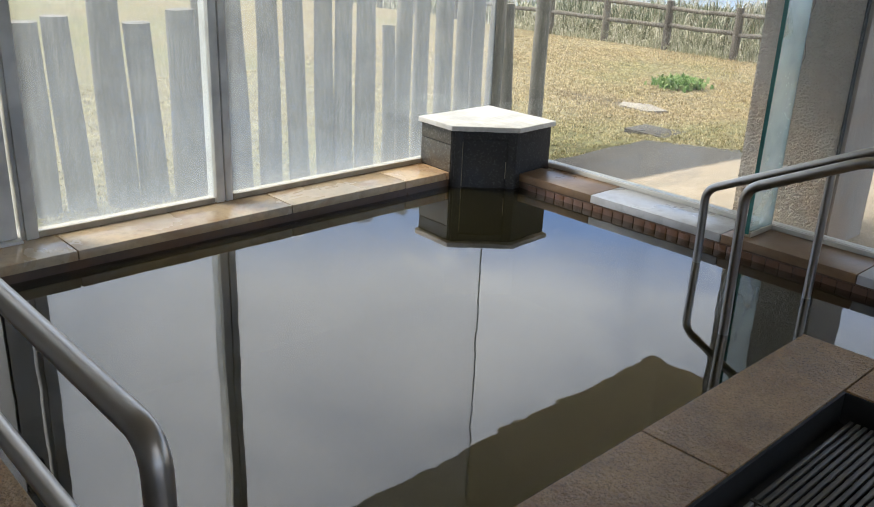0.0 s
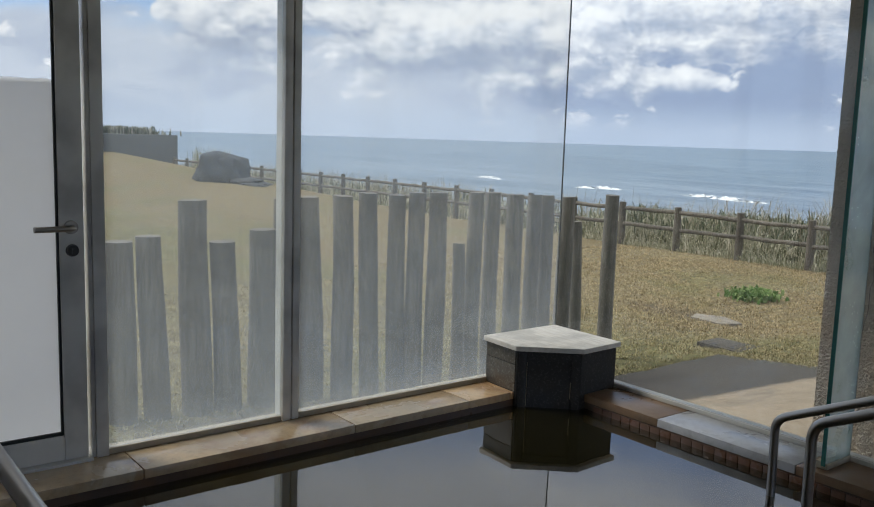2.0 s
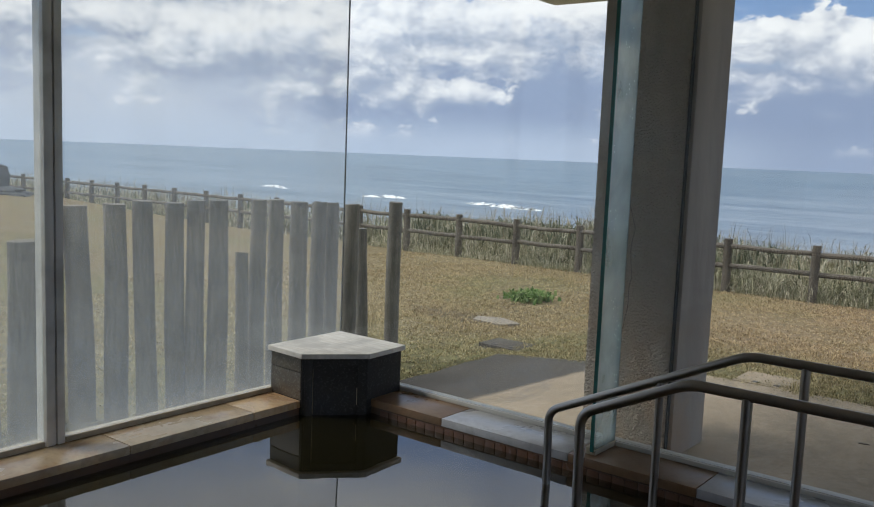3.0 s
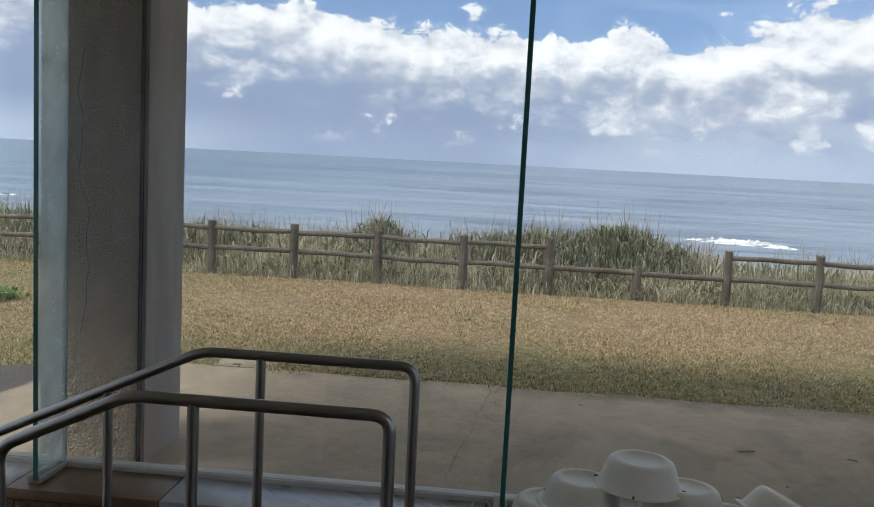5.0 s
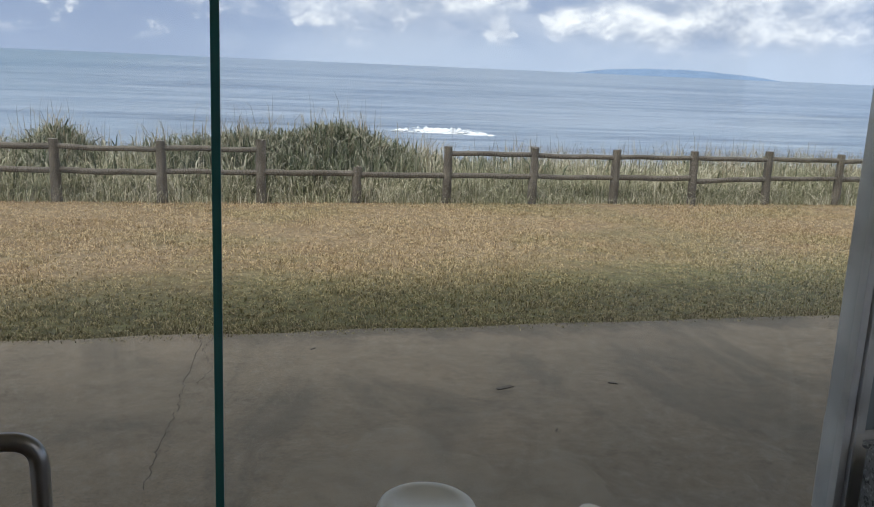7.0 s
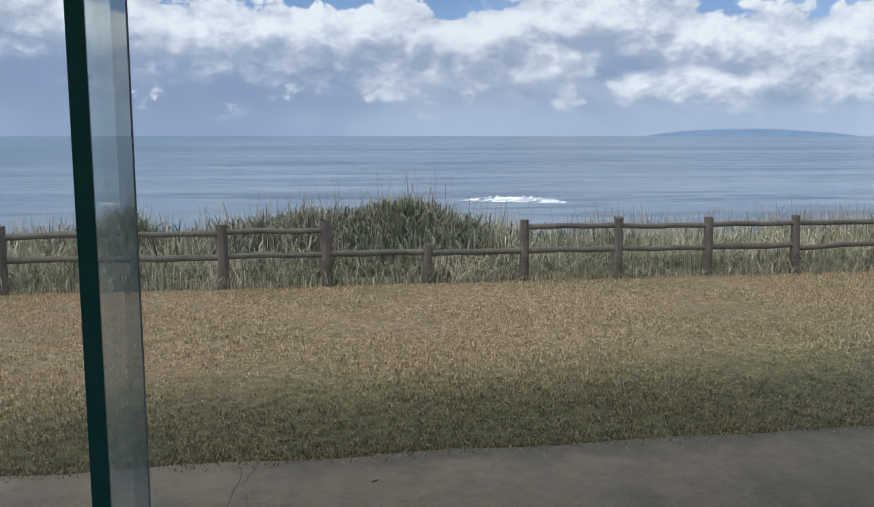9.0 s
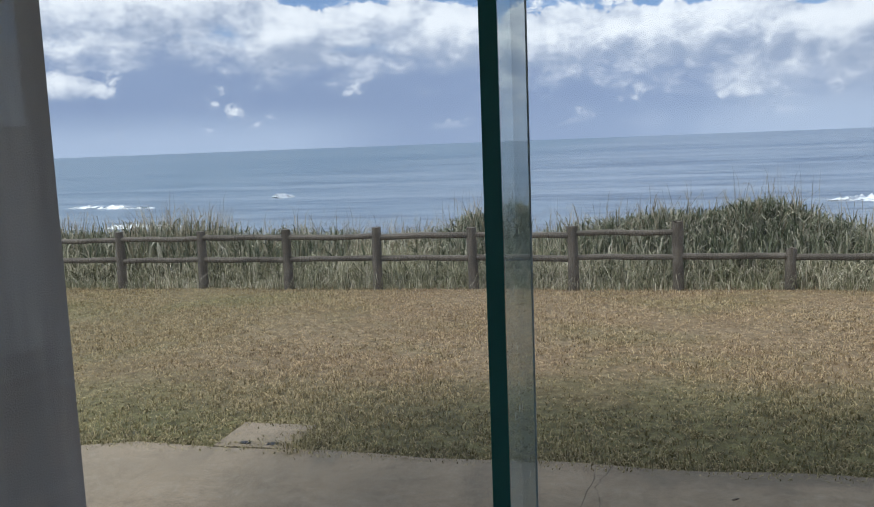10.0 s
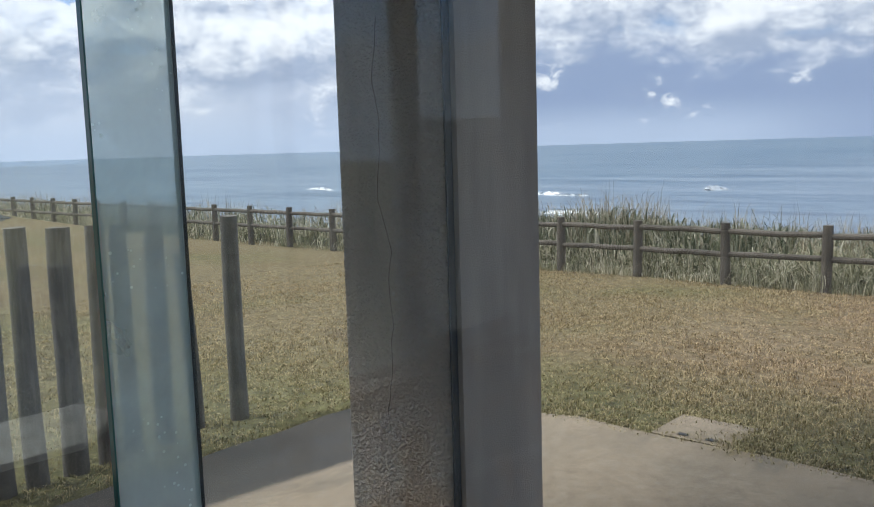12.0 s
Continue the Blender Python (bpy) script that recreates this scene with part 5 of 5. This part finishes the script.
def reeds():
    rng = np.random.default_rng(8)

    def along(n, far=0.2):
        k = int(n * far)
        return np.concatenate([rng.uniform(-9, 15, n - k), rng.uniform(-34, -9, k)])

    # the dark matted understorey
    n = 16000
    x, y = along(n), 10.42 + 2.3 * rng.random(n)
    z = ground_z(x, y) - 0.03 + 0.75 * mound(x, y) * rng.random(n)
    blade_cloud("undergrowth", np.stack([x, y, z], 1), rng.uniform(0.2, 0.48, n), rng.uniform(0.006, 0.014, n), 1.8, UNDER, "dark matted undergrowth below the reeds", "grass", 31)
    # arching pale and green blades, in clumps
    n = 46000
    cx = along(2600)
    cy = 10.24 + 2.2 * rng.random(2600) ** 1.2
    pick = rng.integers(0, 2600, n)
    x, y = cx[pick] + 0.10 * rng.standard_normal(n), np.maximum(cy[pick] + 0.09 * rng.standard_normal(n), 10.2)
    keep = (x > -1.5) | (rng.random(n) < 0.4)
    x, y, pick = x[keep], y[keep], pick[keep]
    n = len(x)
    tall = rng.uniform(0.7, 1.25, 2600)[pick]
    z = ground_z(x, y) - 0.03 + 0.7 * mound(x, y) * rng.random(n) ** 0.7
    L = rng.uniform(0.38, 0.74, n) * tall * np.clip(0.62 + (y - 10.28) * 0.5, 0.5, 1.0)
    blade_cloud("reeds", np.stack([x, y, z], 1), L, rng.uniform(0.003, 0.0075, n) * (1 + 0.6 * (x < -9)), 2.3, REED, "tall dry and green reed grass along the cliff edge", "grass", 9)
    # short pale fringe where the mower stops
    n = 9000
    x, y = along(n, 0.1), 10.08 + 0.34 * rng.random(n)
    blade_cloud("fence_fringe", np.stack([x, y, ground_z(x, y) - 0.01], 1), rng.uniform(0.06, 0.22, n), rng.uniform(0.003, 0.007, n), 1.8, REED, "short uncut grass at the foot of the fence", "grass", 35)
    # thin stalks that stand over the rest
    n = 6000
    cx = along(240, 0.3)
    pick = rng.integers(0, 240, n)
    x, y = cx[pick] + 0.16 * rng.standard_normal(n), rng.uniform(10.9, 12.5, n)
    z = ground_z(x, y) + 0.9 * mound(x, y)
    blade_cloud("tall_stalks", np.stack([x, y, z], 1), rng.uniform(0.50, 0.98, n) * (1 + 0.3 * np.clip(mound(x, y) * 2.5, 0, 1)), rng.uniform(0.0028, 0.0055, n), 1.25, STALK, "thin dry grass stalks standing over the reeds", "grass", 33)
    # broad dark leaves piled on the mounds
    n = 27000
    x = np.concatenate([np.concatenate([rng.uniform(-9, -1.0, n // 6), along(n // 3 - n // 6, 0.45)]), rng.normal(4.75, 0.62, n // 3), rng.normal(3.5, 0.6, n // 6), rng.normal(0.85, 0.3, n // 12), rng.uniform(-9, 8, n - 2 * (n // 3) - n // 6 - n // 12)])
    y = np.clip(rng.normal(11.55, 0.40, n), 10.5, 12.9)
    z = ground_z(x, y) + (0.28 + mound(x, y)) * rng.random(n) ** 0.5
    blade_cloud("shrubs", np.stack([x, y, z], 1), rng.uniform(0.16, 0.42, n), rng.uniform(0.006, 0.016, n), 1.7, SHRUB, "grey-green tangled shrubs among the reeds", "shrub", 10)


reeds()


def lawn_blades():
    """Mown grass in small tufts with bare gaps between them."""
    rng = np.random.default_rng(21)
    tufts = 46000
    tx = rng.uniform(-7.5, 13, tufts)
    ty = 3.24 + 6.95 * rng.random(tufts) ** 1.2
    keep = (tx > -6) | (rng.random(tufts) < 0.5)
    tx, ty = tx[keep], ty[keep]
    side = 6500
    tx = np.concatenate([tx, rng.uniform(-6.5, -1.14, side)])
    ty = np.concatenate([ty, rng.uniform(-2.0, 3.3, side)])
    per = 7
    size = np.repeat(rng.uniform(0.6, 1.45, len(tx)), per)
    x = np.repeat(tx, per) + 0.020 * size * rng.standard_normal(len(tx) * per)
    y = np.repeat(ty, per) + 0.020 * size * rng.standard_normal(len(tx) * per)
    e = 9000
    xe, ye = rng.uniform(-1.2, 13, e), 3.21 + 0.06 * rng.standard_normal(e)
    t = 1500
    xt, yt = np.concatenate([rng.normal(1.50, 0.07, t // 2), rng.uniform(0.95, 1.5, t - t // 2)]), np.concatenate([rng.normal(3.40, 0.12, t // 2), rng.normal(3.63, 0.04, t - t // 2)])
    x, y = np.concatenate([x, xe, xt]), np.concatenate([y, np.clip(ye, 3.1, 3.5), yt])
    size = np.concatenate([size, np.full(e, 1.1), np.full(t, 2.0)])
    z = ground_z(x, y) - 0.004
    n = len(x)
    L = rng.uniform(0.016, 0.040, n) * size
    blade_cloud("lawn_grass", np.stack([x, y, z], 1), L, rng.uniform(0.0022, 0.0050, n), 2.3, LAWN_BLADE, "short straw-coloured lawn grass", "grass", 22)


lawn_blades()


def weed():
    rng = np.random.default_rng(5)
    n = 700
    p = np.stack([-2.79 + 0.12 * rng.standard_normal(n), 6.38 + 0.13 * rng.standard_normal(n), np.zeros(n)], 1)
    p[:, 2] = ground_z(p[:, 0], p[:, 1]) + 0.06 * rng.random(n)
    blade_cloud("weed", p, rng.uniform(0.05, 0.13, n), rng.uniform(0.016, 0.030, n), 1.3, WEED, "low bright green weed growing in the lawn", "weed", 6, None, "stuff")


weed()


# ---- small things on the lawn ----
def slab_thing(name, pts, z_off, h, material, label, category):
    z = min(float(ground_z(x, y)) for x, y in pts)
    return solid(name, prism(pts, z - 0.03, z + z_off + h, 0.008), material, label, category)


def lawn_clutter():
    hz = float(ground_z(1.2, 3.3))
    h = thing("drain_cover", (1.2, 3.35, hz), "square concrete drain cover with two lifting holes", "drain cover")
    cover = bmesh.new()
    box(cover, (0.985, 3.205, hz - 0.05), (1.43, 3.60, hz + 0.016), 0.006)
    part("cover", cover, CONCRETE, h)
    for x in (1.115, 1.275):
        part("hole", boxes(((x, 3.245, hz + 0.0165), (x + 0.06, 3.285, hz + 0.0185)), bevel=0.0005), RUBBER, h, "dark lifting hole")
    slab_thing("stepping_stone", ((-2.5, 4.72), (-2.1, 4.68), (-1.98, 4.9), (-2.3, 5.05), (-2.58, 4.92)), 0.006, 0.012, PALE_STONE, "flat pale stone lying in the lawn", "stone")
    pz = float(ground_z(-1.3, 3.7)) + 0.012
    p = thing("lawn_plate", (-1.3, 3.65, pz), "weathered dark concrete plate with two lifting holes sunk in the lawn", "plate")
    part("plate", prism(((-1.54, 3.48), (-1.09, 3.45), (-1.10, 3.83), (-1.53, 3.80)), pz - 0.06, pz + 0.012, 0.006), CONCRETE, p)
    for x in (-1.43, -1.24):
        part("hole", boxes(((x, 3.52, pz + 0.0125), (x + 0.07, 3.565, pz + 0.0145)), bevel=0.0005), RUBBER, p, "dark lifting hole")
    for x, y, a, w in ((4.55, 2.14, 20, 0.05), (5.14, 2.13, -30, 0.025), (4.62, 1.60, 60, 0.015), (2.1, 2.25, 10, 0.03), (3.65, 2.86, 40, 0.018)):
        bm = bmesh.new()
        box(bm, (-w, -w * 0.25, 0.0), (w, w * 0.25, 0.005), 0.002)
        bmesh.ops.transform(bm, matrix=pose(x, y, float(ground_z(x, y)) + 0.0125, 0, 0, a), verts=bm.verts)
        solid("dead_leaf", bm, LOG_END, "dry brown leaf on the concrete apron", "leaf", "fallen leaves")


lawn_clutter()


def rock(name, at, size, seed, label):
    bm = bmesh.new()
    bmesh.ops.create_icosphere(bm, subdivisions=4, radius=1.0)
    for v in bm.verts:
        k = 1 + 0.35 * noise.noise(v.co * 1.3 + Vector((seed, 0, 0))) + 0.12 * noise.noise(v.co * 4 + Vector((seed, 3, 0)))
        v.co = Vector((v.co.x * size[0] * k, v.co.y * size[1] * k, max(v.co.z, -0.35) * size[2] * k))
    bmesh.ops.translate(bm, verts=bm.verts, vec=at)
    return solid(name, bm, ROCK, label, "rock")


rock("boulder", (-20.6, 7.25, float(ground_z(-20.6, 7.25)) + 0.12), (0.80, 0.78, 0.80), 2, "large dark boulder on the dry lawn")
rock("boulder", (-19.4, 7.6, float(ground_z(-19.4, 7.6)) + 0.0), (0.95, 0.5, 0.16), 7, "low flat dark rock beside the boulder")


def far_wall():
    bm = bmesh.new()
    m = pose(-34.4, 11.4, 0.0, 0, 0, 20)
    box(bm, (-1.2, -16, -0.8), (0.0, 0.0, 0.93), 0.03, m)
    solid("garden_wall", bm, FAR_WALL, "long dark concrete wall beyond the lawn", "wall")
    rng = np.random.default_rng(3)
    n = 1500
    p = np.stack([-34.9 + 0.5 * rng.random(n), 8.9 + 0.7 * rng.standard_normal(n), 0.9 + 0.05 * rng.random(n)], 1)
    blade_cloud("wall_shrub", p, rng.uniform(0.1, 0.45, n), rng.uniform(0.02, 0.04, n), 1.0, SHRUB, "dark shrub growing along the wall top", "shrub", 4)
    n = 260
    p = np.stack([rng.uniform(-33.8, -31.5, n), 11.5 + 1.4 * rng.random(n), np.zeros(n)], 1)
    p[:, 2] = ground_z(p[:, 0], p[:, 1]) - 0.02
    blade_cloud("wall_reeds", p, rng.uniform(0.7, 1.5, n), rng.uniform(0.012, 0.022, n), 0.35, REED, "thin dry reeds beside the far wall", "grass", 14)


far_wall()

for args in ((34, 120, 15, 1.0, 0.8, 1), (-91, 138, 20, 0.8, 0.9, 2), (-61, 101, 13, 0.7, 0.7, 3), (-66, 158, 3.5, 1.1, 0.8, 4), (-121, 137, 9, 0.7, 0.8, 5), (-161, 141, 12, 0.7, 0.8, 7)):
    breaker(*args)

# ---- the many small pieces ----
entry_platform()
drain_grate()
hall_floor()
